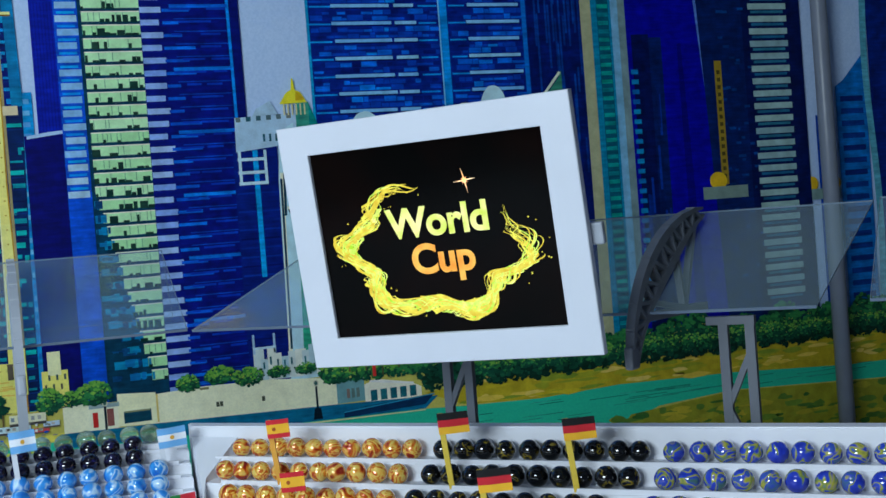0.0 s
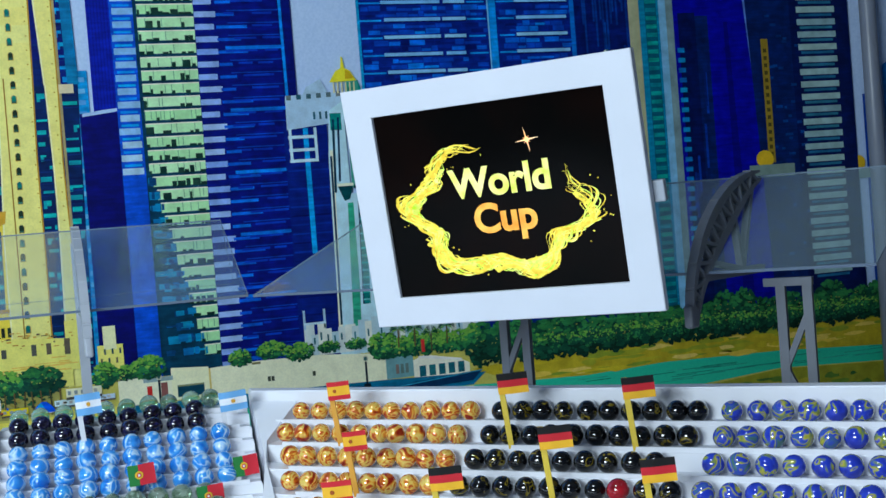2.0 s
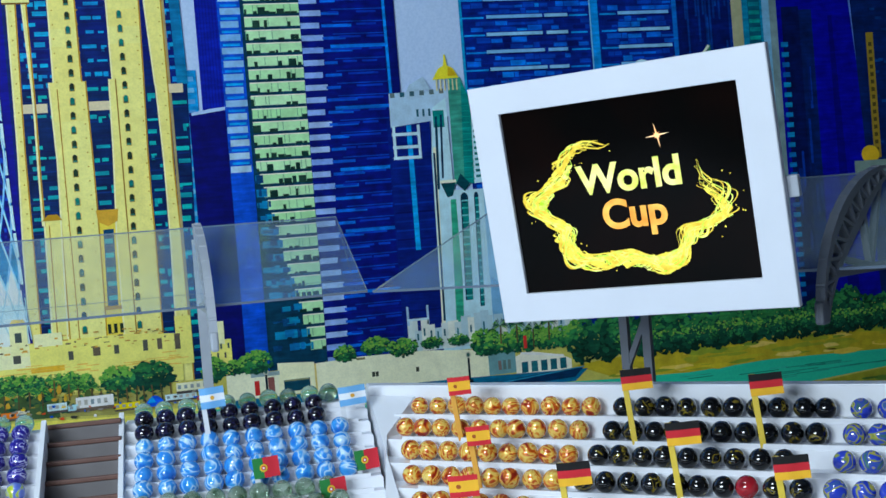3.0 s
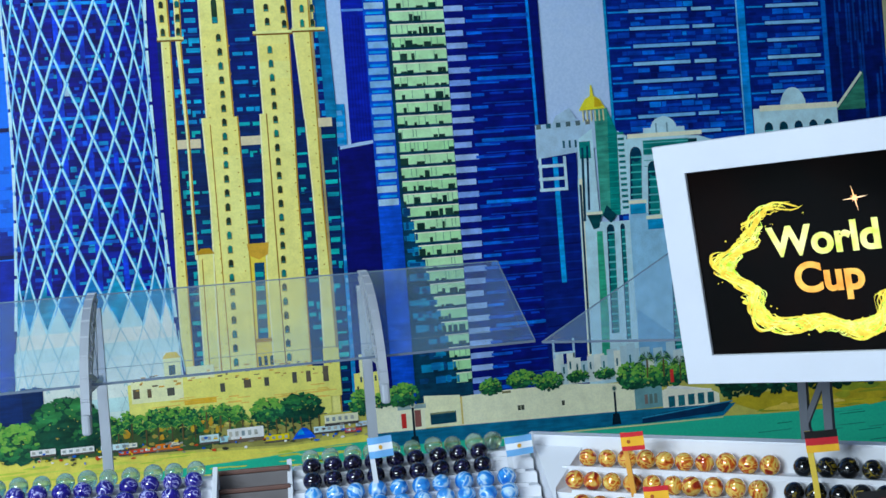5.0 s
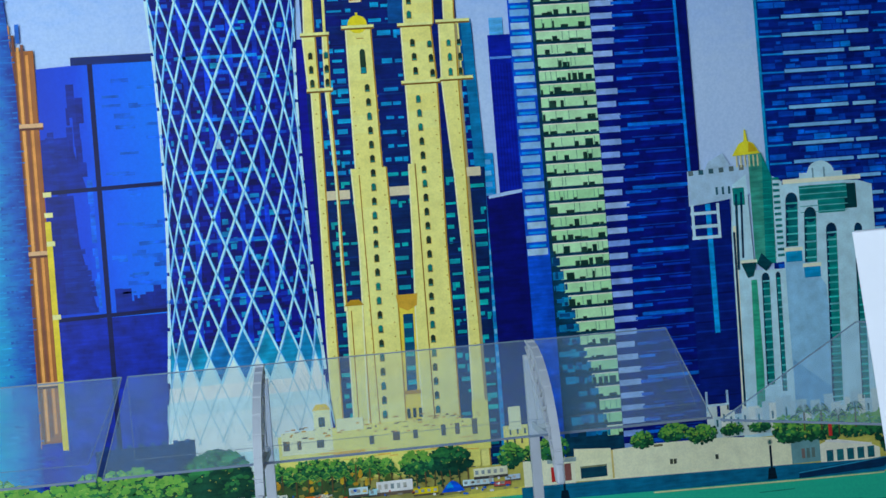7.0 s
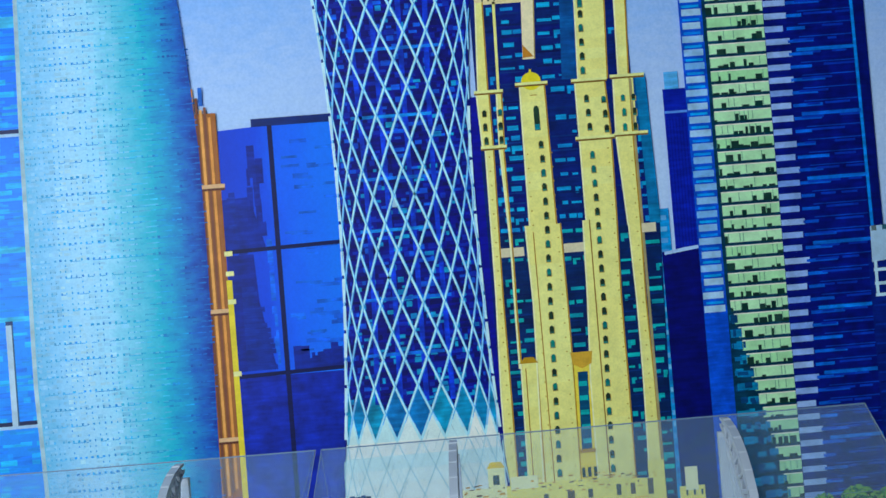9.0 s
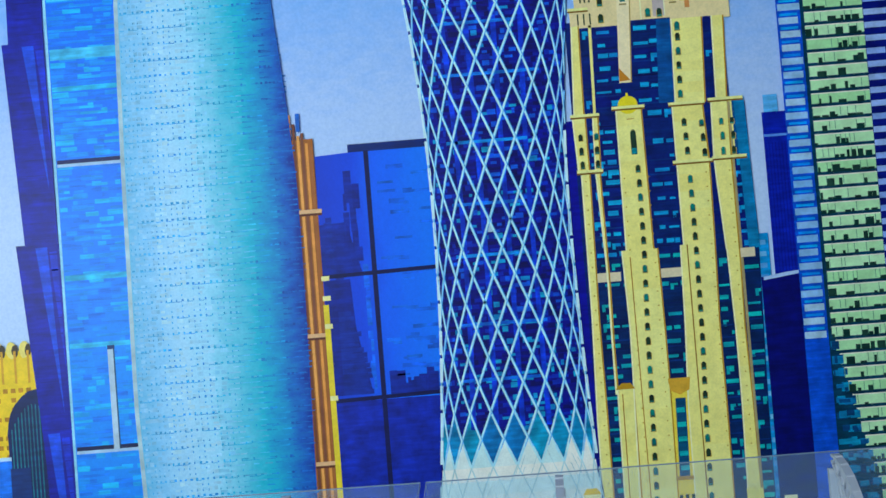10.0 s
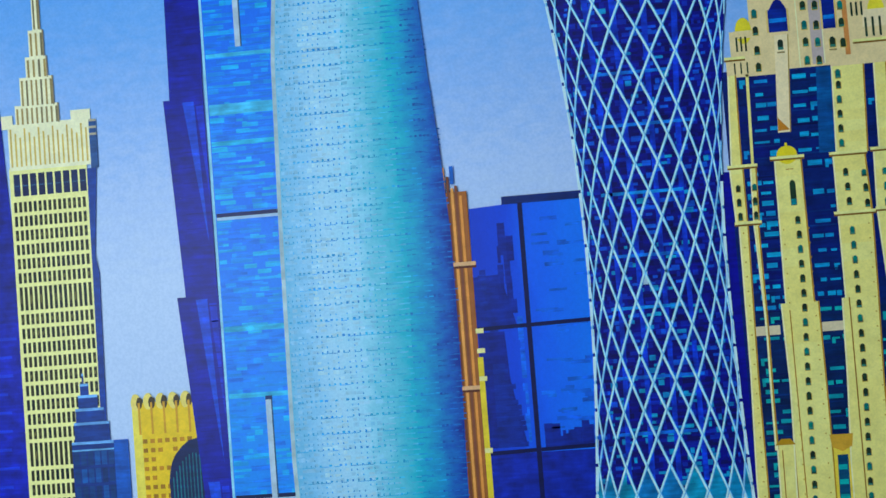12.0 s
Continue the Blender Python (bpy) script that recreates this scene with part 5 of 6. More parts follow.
# parked cars, huts and a round blue tent on the lawn's edge
for x, z, w, h, c in ((-0.200, -0.037, 0.030, 0.009, "eef0e8"), (-0.164, -0.039, 0.040, 0.009, "f0f2ec"), (-0.116, -0.041, 0.034, 0.010, "e8ece8"), (-0.095, -0.047, 0.052, 0.007, "c84c34"), (-0.050, -0.047, 0.030, 0.010, "f07c2c"), (-0.088, -0.039, 0.016, 0.007, "f0ecd8"), (-0.030, -0.042, 0.010, 0.006, "e8e0c0"),
                      (0.005, -0.044, 0.024, 0.012, "e8f0f0"), (0.040, -0.046, 0.046, 0.018, "f2f4f0"), (0.030, -0.046, 0.014, 0.010, "c4e0dc"), (0.086, -0.051, 0.032, 0.010, "f0d428"), (0.150, -0.047, 0.040, 0.010, "e8ecf0"), (0.165, -0.038, 0.044, 0.014, "f0e8c4"), (0.190, -0.050, 0.022, 0.007, "c8504c"), (0.205, -0.044, 0.020, 0.008, "d8dce4")):
    P.r(x, z, x + w, z + h, ink(c), 5)
    P.r(x, z, x + w, z + h * 0.25, ink("4a4a48", "6c6050"), 6)
    for q in range(max(2, int(w / 0.008))):
        P.r(x + 0.002 + q * 0.008, z + h * 0.45, x + 0.006 + q * 0.008, z + h * 0.8, ink("8c9494", "c8c8b8"), 6)
for q in range(90):
    x = rng.uniform(-0.20, 0.22)
    P.blob(x, -0.045 - 0.02 * (x + 0.2) * 0.4 + rng.uniform(-0.006, 0.012), rng.uniform(0.0012, 0.0035), rng.uniform(0.001, 0.002), ink(rng.choice(("f2f2ec", "e8c83c", "c8502c", "3a64b4", "3a3c34", "8c8c80"))), 6, 7, 0.3)
P.p([(0.122 + 0.030 * i / 10, -0.0500 + 0.0140 * math.sin(math.pi * i / 10)) for i in range(11)], ink("1f5ce0", "2a68e8"), 7)
P.p([(0.128 + 0.010 * i / 6, -0.0450 + 0.0075 * math.sin(math.pi * i / 6)) for i in range(7)], ink("5c9cf4"), 8)
P.done()

# ---- grandstands: stepped white boards ----
SPH = 0.008
D = Vector((0.652, -0.758, 0)).normalized()      # along the rows of the slanting stand
NR = Vector((-D.y, D.x, 0)) * -1                 # from its back towards the field
ROW0 = Vector((0.304, -0.636, 0.0))              # middle of the first marble of its top row
RISE, DEEP = 0.014, 0.0265


def stair_board(name, origin, along, front, left, right, rows, rise, deep, back, rim, material, label):
    """A stepped board: each row is a tread with a small lip; left and right tell where a row begins and ends."""
    root = tagged(new(name), label, "marble stand", kind="")
    for k in range(-1, rows):
        bm = bmesh.new()
        a0, a1 = (-back, -deep / 2) if k < 0 else (deep * (k - 0.5), deep * (k + 0.5))
        top = -SPH + (0.5 if k < 0 else -k) * rise
        if k < 0:
            top = rim
        pts = [origin + along * left(a0) + front * a0, origin + along * right(a0) + front * a0,
               origin + along * right(a1) + front * a1, origin + along * left(a1) + front * a1]
        base = -0.22
        prism(bm, [(p.x, p.y, base) for p in pts], (0, 0, top + origin.z - base))
        bmesh.ops.bevel(bm, geom=[e for e in bm.edges if e.verts[0].co.z > base + 0.01 and e.verts[1].co.z > base + 0.01], offset=0.0012, segments=2, affect="EDGES")
        part("step", bm, material, root)
        if k >= 0:
            bm = bmesh.new()
            p, q = origin + along * (left(a1) + 0.02) + front * (a1 - 0.002), origin + along * (right(a1) - 0.01) + front * (a1 - 0.002)
            bar(bm, (p.x, p.y, top + origin.z + 0.0012), (q.x, q.y, top + origin.z + 0.0012), 0.003, 0.0024, (0, 0, 1))
            part("lip", bm, material, root)
    return root


# the seam between the two stands runs nearly straight at the field
def seam_x(y):
    return 0.2855 + 0.134 * (y + 0.48)


def seam_on(origin, along, front, a):
    """Where a line of the stand meets the seam, measured along it."""
    o = origin + front * a
    return (seam_x(o.y) - o.x) / (along.x - 0.134 * along.y)


slanting_stand = stair_board("marble_stand", ROW0, D, NR, lambda a: seam_on(ROW0, D, NR, a) + 0.0022, lambda a: 0.95, 9, RISE, DEEP, 0.031, 0.0155, WHITE,
                             "white stepped board stand filled with rows of marbles")

E1 = Vector((0.991, -0.129, 0)).normalized()
NL = Vector((E1.y, -E1.x, 0))
KROW = Vector((0.078, -0.5575, 0.0055))
RISE2, DEEP2 = 0.0092, 0.0158


def straight_stand(left_end, right_fn, origin):
    return stair_board("marble_stand", origin, E1, NL, lambda a: left_end, right_fn, 14, RISE2, DEEP2, 0.034, -SPH + 0.0053, WHITE,
                       "white stepped board stand with closely packed marbles")


straight_stand(-0.0165, lambda a: seam_on(KROW, E1, NL, a) - 0.0018, KROW)
KROW2 = Vector((-0.035, -0.5695, 0.0088))
straight_stand(-0.9, lambda a: 0.028, KROW2)

# side boards along the stairs
for o, u in ((KROW, -0.0185), (KROW2, 0.030)):
    bm = bmesh.new()
    p, q = o + E1 * u - NL * 0.016, o + E1 * u + NL * 0.2
    bar(bm, (p.x, p.y, o.z - SPH + 0.007), (q.x, q.y, o.z - SPH + 0.007 - 0.216 * RISE2 / DEEP2), 0.004, 0.02, E1)
    ob = new("side_board")
    ob = tagged(ob, "white board along the edge of the stair", "board")
    part("board", bm, WHITE, ob)
# the smooth apron of the slanting stand beside the seam
bm = bmesh.new()


def apron(a):
    z = -SPH - RISE * (a / DEEP - 0.5) + 0.0008
    l, r = ROW0 + NR * a + D * (seam_on(ROW0, D, NR, a) + 0.0024), ROW0 + NR * a + D * (-0.0125 + 0.6 * max(0.0, a - 0.035))
    return [(l.x, l.y, z), (r.x, r.y, z)]


grid = [[bm.verts.new(p) for p in apron(-0.0125 + 0.024 * k)] for k in range(11)]
low = [[bm.verts.new((v.co.x, v.co.y, v.co.z - 0.02)) for v in row] for row in grid]
for k in range(10):
    for r0, r1 in ((grid[k], grid[k + 1]), (low[k + 1], low[k])):
        bm.faces.new((r0[0], r0[1], r1[1], r1[0]))
    for s in (0, 1):
        bm.faces.new((grid[k][s], grid[k + 1][s], low[k + 1][s], low[k][s]))
for k in (0, 10):
    bm.faces.new((grid[k][0], grid[k][1], low[k][1], low[k][0]))
bmesh.ops.recalc_face_normals(bm, faces=bm.faces)
part("apron", bm, WHITE, slanting_stand)
# stairs between the two straight stands
root = tagged(new("stair"), "grey stair board with brown edge strips between the stands", "stairs")
for k in range(14):
    c = Vector((0.0275, -0.545, 0)) + NL * (0.0185 * k)
    z = 0.006 - 0.0128 * k
    bm = bmesh.new()
    m = Matrix.Translation((c.x, c.y, (z - 0.22) / 2)) @ Matrix.Rotation(math.atan2(E1.y, E1.x), 4, "Z")
    box(bm, m, 0.067, 0.0183, z + 0.22)
    part("step", bm, STAIR, root)
    bm = bmesh.new()
    f = c + NL * 0.0072
    box(bm, Matrix.Translation((f.x, f.y, z + 0.0022)) @ Matrix.Rotation(math.atan2(E1.y, E1.x), 4, "Z"), 0.067, 0.0045, 0.004, 0.001)
    part("edge_strip", bm, BROWN, root)

# ---- marbles ----
bm = bmesh.new()
bmesh.ops.create_uvsphere(bm, u_segments=28, v_segments=18, radius=SPH)
ball = bpy.data.meshes.new("marble")
bm.to_mesh(ball)
bm.free()
ball.polygons.foreach_set("use_smooth", [True] * len(ball.polygons))

LOOKS = {}


def look_of(name, mat, label):
    me = ball.copy()
    me.materials.append(mat)
    LOOKS[name] = (me, label)


look_of("amber", swirl("amber_marble", [(0.30, "9c2412"), (0.40, "dc6c1c"), (0.45, "f0ac40"), (0.54, "f8dc70"), (0.59, "ea9430"), (0.66, "c23c18"), (0.74, "ee9c34")], 62, 2.8, 0.16, 0.15),
        "amber and red lustre glass marble on a white step")
look_of("black", swirl("black_marble", [(0.0, "06070a"), (0.62, "0a0b0e"), (0.66, "6a5c1c"), (0.69, "8f7c24"), (0.72, "0a0b0e")], 70, 2.0),
        "glossy black glass marble with thin gold swirl")
look_of("blue", swirl("blue_marble", [(0.30, "2234a8"), (0.47, "2c44c4"), (0.51, "7c9048"), (0.55, "bcb43a"), (0.60, "3048c4"), (0.75, "46706a")], 58, 1.8),
        "blue opaque marble with yellow-green swirls")
look_of("sky", swirl("sky_marble", [(0.28, "1a6ed0"), (0.45, "3f9fea"), (0.53, "c8e6f8"), (0.58, "3a94e6"), (0.75, "1d78d8")], 46, 2.2),
        "light blue glass marble with white wisps")
look_of("red", swirl("red_marble", [(0.3, "5a0a10"), (0.55, "b4202c"), (0.7, "2a0608")], 60, 1.5), "dark red glass marble among black ones")
look_of("violet", swirl("violet_marble", [(0.3, "1a1470"), (0.54, "2c2494"), (0.59, "c8c8f0"), (0.62, "2a2290"), (0.8, "15105c")], 70, 3.0), "deep violet marble with white swirls")
look_of("dark", swirl("dark_marble", [(0.3, "08060c"), (0.5, "120c1c"), (0.64, "22224e"), (0.7, "0a0810")], 70, 3.0), "near-black violet glass marble")


def clear_glass(name, tint):
    m, n, l, b = base_mat(name, 0.02)
    b.inputs["Transmission Weight"].default_value = 0.72
    b.inputs["IOR"].default_value = 1.5
    o = n.new("ShaderNodeTexCoord")
    t = noise_node(n, l, 120, 2, o.outputs["Object"])
    l.new(ramp(n, l, t.outputs[0], [(0.3, lin(tint)), (0.7, (0.75, 0.9, 0.78))]), b.inputs["Base Color"])
    return m


look_of("green", clear_glass("clear_green_glass", "a4dcb0"), "clear pale green glass marble")
look_of("bottle", clear_glass("bottle_green_glass", "4a7a4c"), "bottle green glass marble")
look_of("lime", swirl("lime_marble", [(0.3, "4a64c8"), (0.5, "6f86d8"), (0.58, "c2cc3a"), (0.7, "8fa83a")], 66, 2.5), "blue and lime swirled marble")


def marble(kind, place, group):
    me, label = LOOKS[kind]
    ob = new("marble", me)
    r = SPH * rng.uniform(0.96, 1.04) / SPH
    ob.matrix_world = Matrix.Translation(Vector(place) + Vector((0, 0, SPH * (r - 1)))) @ Euler((rng.random() * 6, rng.random() * 6, rng.random() * 6)).to_matrix().to_4x4() @ Matrix.Diagonal((r, r, r, 1))
    tagged(ob, label, "marble", group)


PITCH = 0.0179
for k in range(6):
    p0 = ROW0 + NR * (DEEP * k - 0.001) - Vector((0, 0, RISE * k))
    first = (0.0, 0.0005, 0.022, 0.039, 0.062, 0.08, 0.1)[k]
    s = first
    while s < 0.168:
        marble("amber", p0 + D * s + D * rng.uniform(-0.0012, 0.0012) + NR * rng.uniform(-0.001, 0.001), "amber marbles")
        s += PITCH
    for q in range(10):
        if k == 2 and q > 8:
            break
        marble("red" if (k, q) == (3, 7) else "black", p0 + D * (0.1895 + q * PITCH * 0.99 + rng.uniform(-0.0012, 0.0012)), "black marbles")
    for q in range(10):
        marble("blue", p0 + D * (0.3735 + q * 0.0182 + rng.uniform(-0.001, 0.001)), "blue and yellow marbles")

P2 = 0.0184
for k in range(-1, 8):
    p0 = KROW + NL * (DEEP2 * k) - Vector((0, 0, RISE2 * k))
    if k < 0:
        p0 = KROW + NL * -0.0195 + Vector((0, 0, 0.0053))
    kind = "green" if k < 0 else "dark" if k < 2 else "sky" if k < 6 else "bottle"
    for q in range(10 if kind in ("green", "sky") else 9):
        off = (0.0, 0.006)[k % 2] if kind == "bottle" else 0.0
        marble("bottle" if kind == "green" and q in (7, 9) else kind, p0 + E1 * (q * P2 * (1.0 if k >= 0 else 0.985) + off + rng.uniform(-0.001, 0.001)), "marbles of the straight stand")
for k in range(-1, 6):
    p0 = KROW2 + NL * (DEEP2 * k) - Vector((0, 0, RISE2 * k))
    if k < 0:
        p0 = KROW2 + NL * -0.0195 + Vector((0, 0, 0.0053))
    kind = "green" if k < 0 else "violet" if k < 4 else "lime"
    for q in range(11):
        marble(kind, p0 + E1 * (0.013 - q * P2 + rng.uniform(-0.001, 0.001)), "marbles beside the stairs")

# ---- little flags ----
FLAGS = {
    "de": ([("060608", 1), ("c8202c", 1), ("f0b428", 1)], True, STICK, "small black, red and gold paper flag on a yellow stick"),
    "es": ([("d02430", 1), ("f4b62c", 2), ("d02430", 1)], True, STICKO, "small red and yellow paper flag on an orange stick"),
    "ar": ([("6fb0e6", 1), ("eef2f8", 1), ("6fb0e6", 1)], True, STICKW, "small light blue and white paper flag on a white stick"),
    "pt": ([("1f7a38", 2), ("d42838", 3)], False, STICKW, "small green and red paper flag on a white stick"),
    "br": ([("1c9a48", 1)], True, STICKW, "small green paper flag with a yellow lozenge"),
}
PAPER = {}


def paper(h):
    if h not in PAPER:
        PAPER[h] = paint("printed_paper", h, 0.85, vary=0.1, scale=80)
    return PAPER[h]


def flag(kind, base, top, w, h, turn):
    """A flag on a stick from base to top; the cloth hangs beside the stick's upper end."""
    bands, level, stick, label = FLAGS[kind]
    root = new("paper_flag")
    root.location = base
    tagged(root, label, "flag", "paper flags")
    base, top = Vector(base), Vector(top)
    bm = bmesh.new()
    bar(bm, (0, 0, 0), top - base, 0.0042, 0.0016, (math.cos(turn), math.sin(turn), 0))
    part("stick", bm, stick, root)
    u = Vector((math.cos(turn), math.sin(turn), 0.06))
    v = Vector((-0.07 * u.x, -0.07 * u.y, 1.0))
    nn = u.cross(v).normalized()
    if nn.y > 0:
        nn = -nn
    o = (top - base) - v * h - u * 0.002
    total = sum(b for _, b in bands)
    at = 0.0

    def pt(a, b, lift):
        return o + u * (w * a) + v * (h * b) + nn * (0.0012 + lift + 0.0009 * math.sin(a * 5))
    for hexa, share in bands:
        bm = bmesh.new()
        n = 8
        lo, hi = at / total, (at + share) / total
        at += share
        for lift in (0.0, -0.0004):
            for i in range(n):
                if level:
                    q = [pt(i / n, 1 - hi, lift), pt((i + 1) / n, 1 - hi, lift), pt((i + 1) / n, 1 - lo, lift), pt(i / n, 1 - lo, lift)]
                else:
                    q = [pt(lo + (hi - lo) * i / n, 0, lift), pt(lo + (hi - lo) * (i + 1) / n, 0, lift), pt(lo + (hi - lo) * (i + 1) / n, 1, lift), pt(lo + (hi - lo) * i / n, 1, lift)]
                bm.faces.new([bm.verts.new(c) for c in q])
        bmesh.ops.remove_doubles(bm, verts=bm.verts, dist=1e-6)
        part("cloth_band", bm, paper(hexa), root)
    emblem = {"es": ((0.35, 0.5, 0.09, "a8541c"),), "ar": ((0.5, 0.5, 0.09, "e0a83c"),), "pt": ((0.4, 0.5, 0.17, "e8c030"), (0.4, 0.5, 0.10, "d83040"), (0.4, 0.5, 0.05, "f0f0f0")), "br": ((0.5, 0.5, 0.34, "f0d030"), (0.5, 0.5, 0.17, "2040a0"))}.get(kind, ())
    for e, (a, b, r, hexa) in enumerate(emblem):
        bm = bmesh.new()
        k = 4 if kind == "br" and e == 0 else 14
        c = [pt(a + r * math.cos(6.283 * i / k) * (1.25 if k == 4 else 0.9), b + r * math.sin(6.283 * i / k) * 1.15, 0.0004 + 0.0003 * e) for i in range(k)]
        bm.faces.new([bm.verts.new(p) for p in c])
        part("emblem", bm, paper(hexa), root)


def on_stand(k, s, ahead=0.0):
    return ROW0 + NR * (DEEP * k + ahead) + D * s - Vector((0, 0, RISE * k + SPH))


LEAN = Vector((-0.006, 0, 0))
for kind, k, s, tall, w, h in (("es", 1, 0.0625, 0.052, 0.0185, 0.0145), ("es", 3, 0.108, 0.05, 0.0185, 0.0145), ("es", 5, 0.122, 0.052, 0.022, 0.0155),
                               ("de", 1, 0.2145, 0.057, 0.023, 0.0155), ("de", 1, 0.313, 0.053, 0.023, 0.0155), ("de", 3, 0.269, 0.055, 0.0235, 0.016),
                               ("de", 5, 0.21, 0.064, 0.023, 0.016), ("de", 4, 0.352, 0.053, 0.0225, 0.0155), ("br", 4, 0.515, 0.05, 0.027, 0.021)):
    b = on_stand(k, s + PITCH / 2 - 0.009, 0.0115)
    flag(kind, b, b + LEAN + Vector((0, 0, tall)), w, h, math.atan2(D.y, D.x) * 0.72)
for kind, x, y, z0, z1, w, h in (("ar", 0.128, -0.6, -0.02, 0.032, 0.0205, 0.0175), ("ar", 0.246, -0.606, -0.03, 0.020, 0.0235, 0.0165),
                                 ("pt", 0.158, -0.663, -0.066, -0.022, 0.021, 0.0165), ("pt", 0.209, -0.676, -0.074, -0.044, 0.021, 0.0165), ("pt", 0.243, -0.66, -0.066, -0.027, 0.02, 0.0165)):
    flag(kind, (x, y, z0), (x - 0.004, y, z1), w, h, -0.12)

# ---- roofs: clear sheets on grey arched trusses ----


def sheet(name, corners, label, edge_mirrors=True):
    """A clear sheet 2 mm thick, given its four corners, with bright cut edges."""
    c = [Vector(p) for p in corners]
    n = (c[1] - c[0]).cross(c[3] - c[0]).normalized() * 0.002
    root = tagged(new(name), label, "roof sheet")
    bm = bmesh.new()
    prism(bm, c, n)
    pane = part("pane", bm, ACRYLIC, root)
    pane.visible_shadow = False
    for i in range(4):
        bm = bmesh.new()
        bar(bm, c[i] + n / 2, c[(i + 1) % 4] + n / 2, 0.0021 if i == 0 else 0.0011, 0.0006 if i == 0 else 0.0003, n)
        part("cut_edge", bm, ACRYLIC_EDGE, root)
    # thin bars drawn in place of the cut edges' inner reflection
    def at(u, w):
        return c[0].lerp(c[1], u).lerp(c[3].lerp(c[2], u), w) + n * 1.1
    k = 0.022 / (c[1] - c[0]).length
    for p, q in ((at(0, 0.985), at(k, 0.14)), (at(k, 0.14), at(1 - k * 0.4, 0.14)), (at(1 - k * 0.4, 0.14), at(1, 0.985))) if edge_mirrors else ():
        bm = bmesh.new()
        bar(bm, p, q, 0.0002, 0.0004, n)
        part("edge_mirror_line", bm, ACRYLIC_EDGE, root)
    return pane


def arch(base, along, front, material, foot=True, tops=0.172):
    """A crescent truss across the roof with hanging front tip, on a post."""
    root = new("roof_truss")
    tagged(root, "grey plastic crescent truss that carries the clear roof", "truss", "roof trusses")
    w = 0.0034

    def pt(a, r, z):
        return Vector(base) + front * a + Vector((0, 0, z))

    def outer(t):
        return (-0.098 + 0.125 * math.sin(t), 0.07 + (tops - 0.07) * math.cos(t))

    def inner(t):
        s = t / (math.pi / 2)
        th = 0.008 + 0.022 * math.sin(math.pi * s)
        a, z = outer(t)
        return (a - th * math.sin(t + 0.25), z - th * math.cos(t + 0.1) * 0.9)
    n = 18
    for fn, other in ((outer, inner), (inner, outer)):
        bm = bmesh.new()
        rings = []
        for i in range(n + 1):
            t = math.pi / 2 * i / n
            p, o = Vector((*fn(t), 0)), Vector((*other(t), 0))
            q = p.lerp(o, 0.25)
            rings.append([bm.verts.new(pt(e.x, 0, e.y) + along * s) for e, s in ((p, -w), (p, w), (q, w), (q, -w))])
        for r0, r1 in zip(rings, rings[1:]):
            for k in range(4):
                bm.faces.new((r0[k], r0[(k + 1) % 4], r1[(k + 1) % 4], r1[k]))
        bm.faces.new(rings[0])
        bm.faces.new(rings[-1][::-1])
        bmesh.ops.recalc_face_normals(bm, faces=bm.faces)
        part("chord", bm, material, root)
    for i in range(1, n - 1, 2):
        for j in (i, i + 2):
            bm = bmesh.new()
            a, b = outer(math.pi / 2 * i / n + 0.04), inner(math.pi / 2 * (j - 0.5) / n)
            bar(bm, pt(a[0], 0, a[1]), pt(b[0], 0, b[1]), 2 * w, 0.0025, along)
            part("web", bm, material, root)
    bm = bmesh.new()
    tip = outer(math.pi / 2)
    box(bm, Matrix.Translation(pt(tip[0] - 0.003, 0, tip[1] + 0.004)) @ Matrix.Rotation(math.atan2(along.y, along.x), 4, "Z"), 2 * w, 0.012, 0.016, 0.002)
    part("tip", bm, material, root)
    bm = bmesh.new()
    bar(bm, pt(-0.095, 0, 0.098), pt(0.0, 0, 0.099), 0.006, 0.006, along)
    part("tie", bm, material, root)
    for a0, z0, a1, z1 in ((-0.06, 0.1, -0.05, 0.148), (-0.06, 0.1, -0.085, 0.16), (-0.06, 0.1, -0.012, 0.108)):
        bm = bmesh.new()
        bar(bm, pt(a0, 0, z0), pt(a1, 0, z1), 0.005, 0.004, along)
        part("strut", bm, material, root)
    for a in ((-0.109,) if foot else ()):
        bm = bmesh.new()
        bar(bm, pt(a, 0, -0.22), pt(a, 0, 0.158), 0.0085, 0.0075, along)
        part("post", bm, material, root)
    return root


X, FR = Vector((0.9975, -0.07, 0)), Vector((-0.07, -0.9975, 0))
Z0, Z1 = 0.101, 0.168
sheet("roof_sheet", [(-0.220, -0.624, Z0), (0.269, -0.624, Z0), (0.278, -0.49, Z1), (-0.208, -0.49, Z1)], "clear acrylic roof sheet over the straight stand")
sheet("roof_sheet", [(-0.75, -0.60, Z0), (-0.225, -0.624, Z0), (-0.213, -0.49, Z1), (-0.75, -0.466, Z1)], "clear acrylic roof sheet over the far stand")
for x in (0.1339, -0.1001, -0.3326):
    arch((x, -0.624, 0), X, FR, PALEGREY)
O = Vector((0.270, -0.641, 0))
BACK = -NR


def on_roof(s, perp, z):
    p = O + D * s + BACK * perp
    return (p.x, p.y, z)


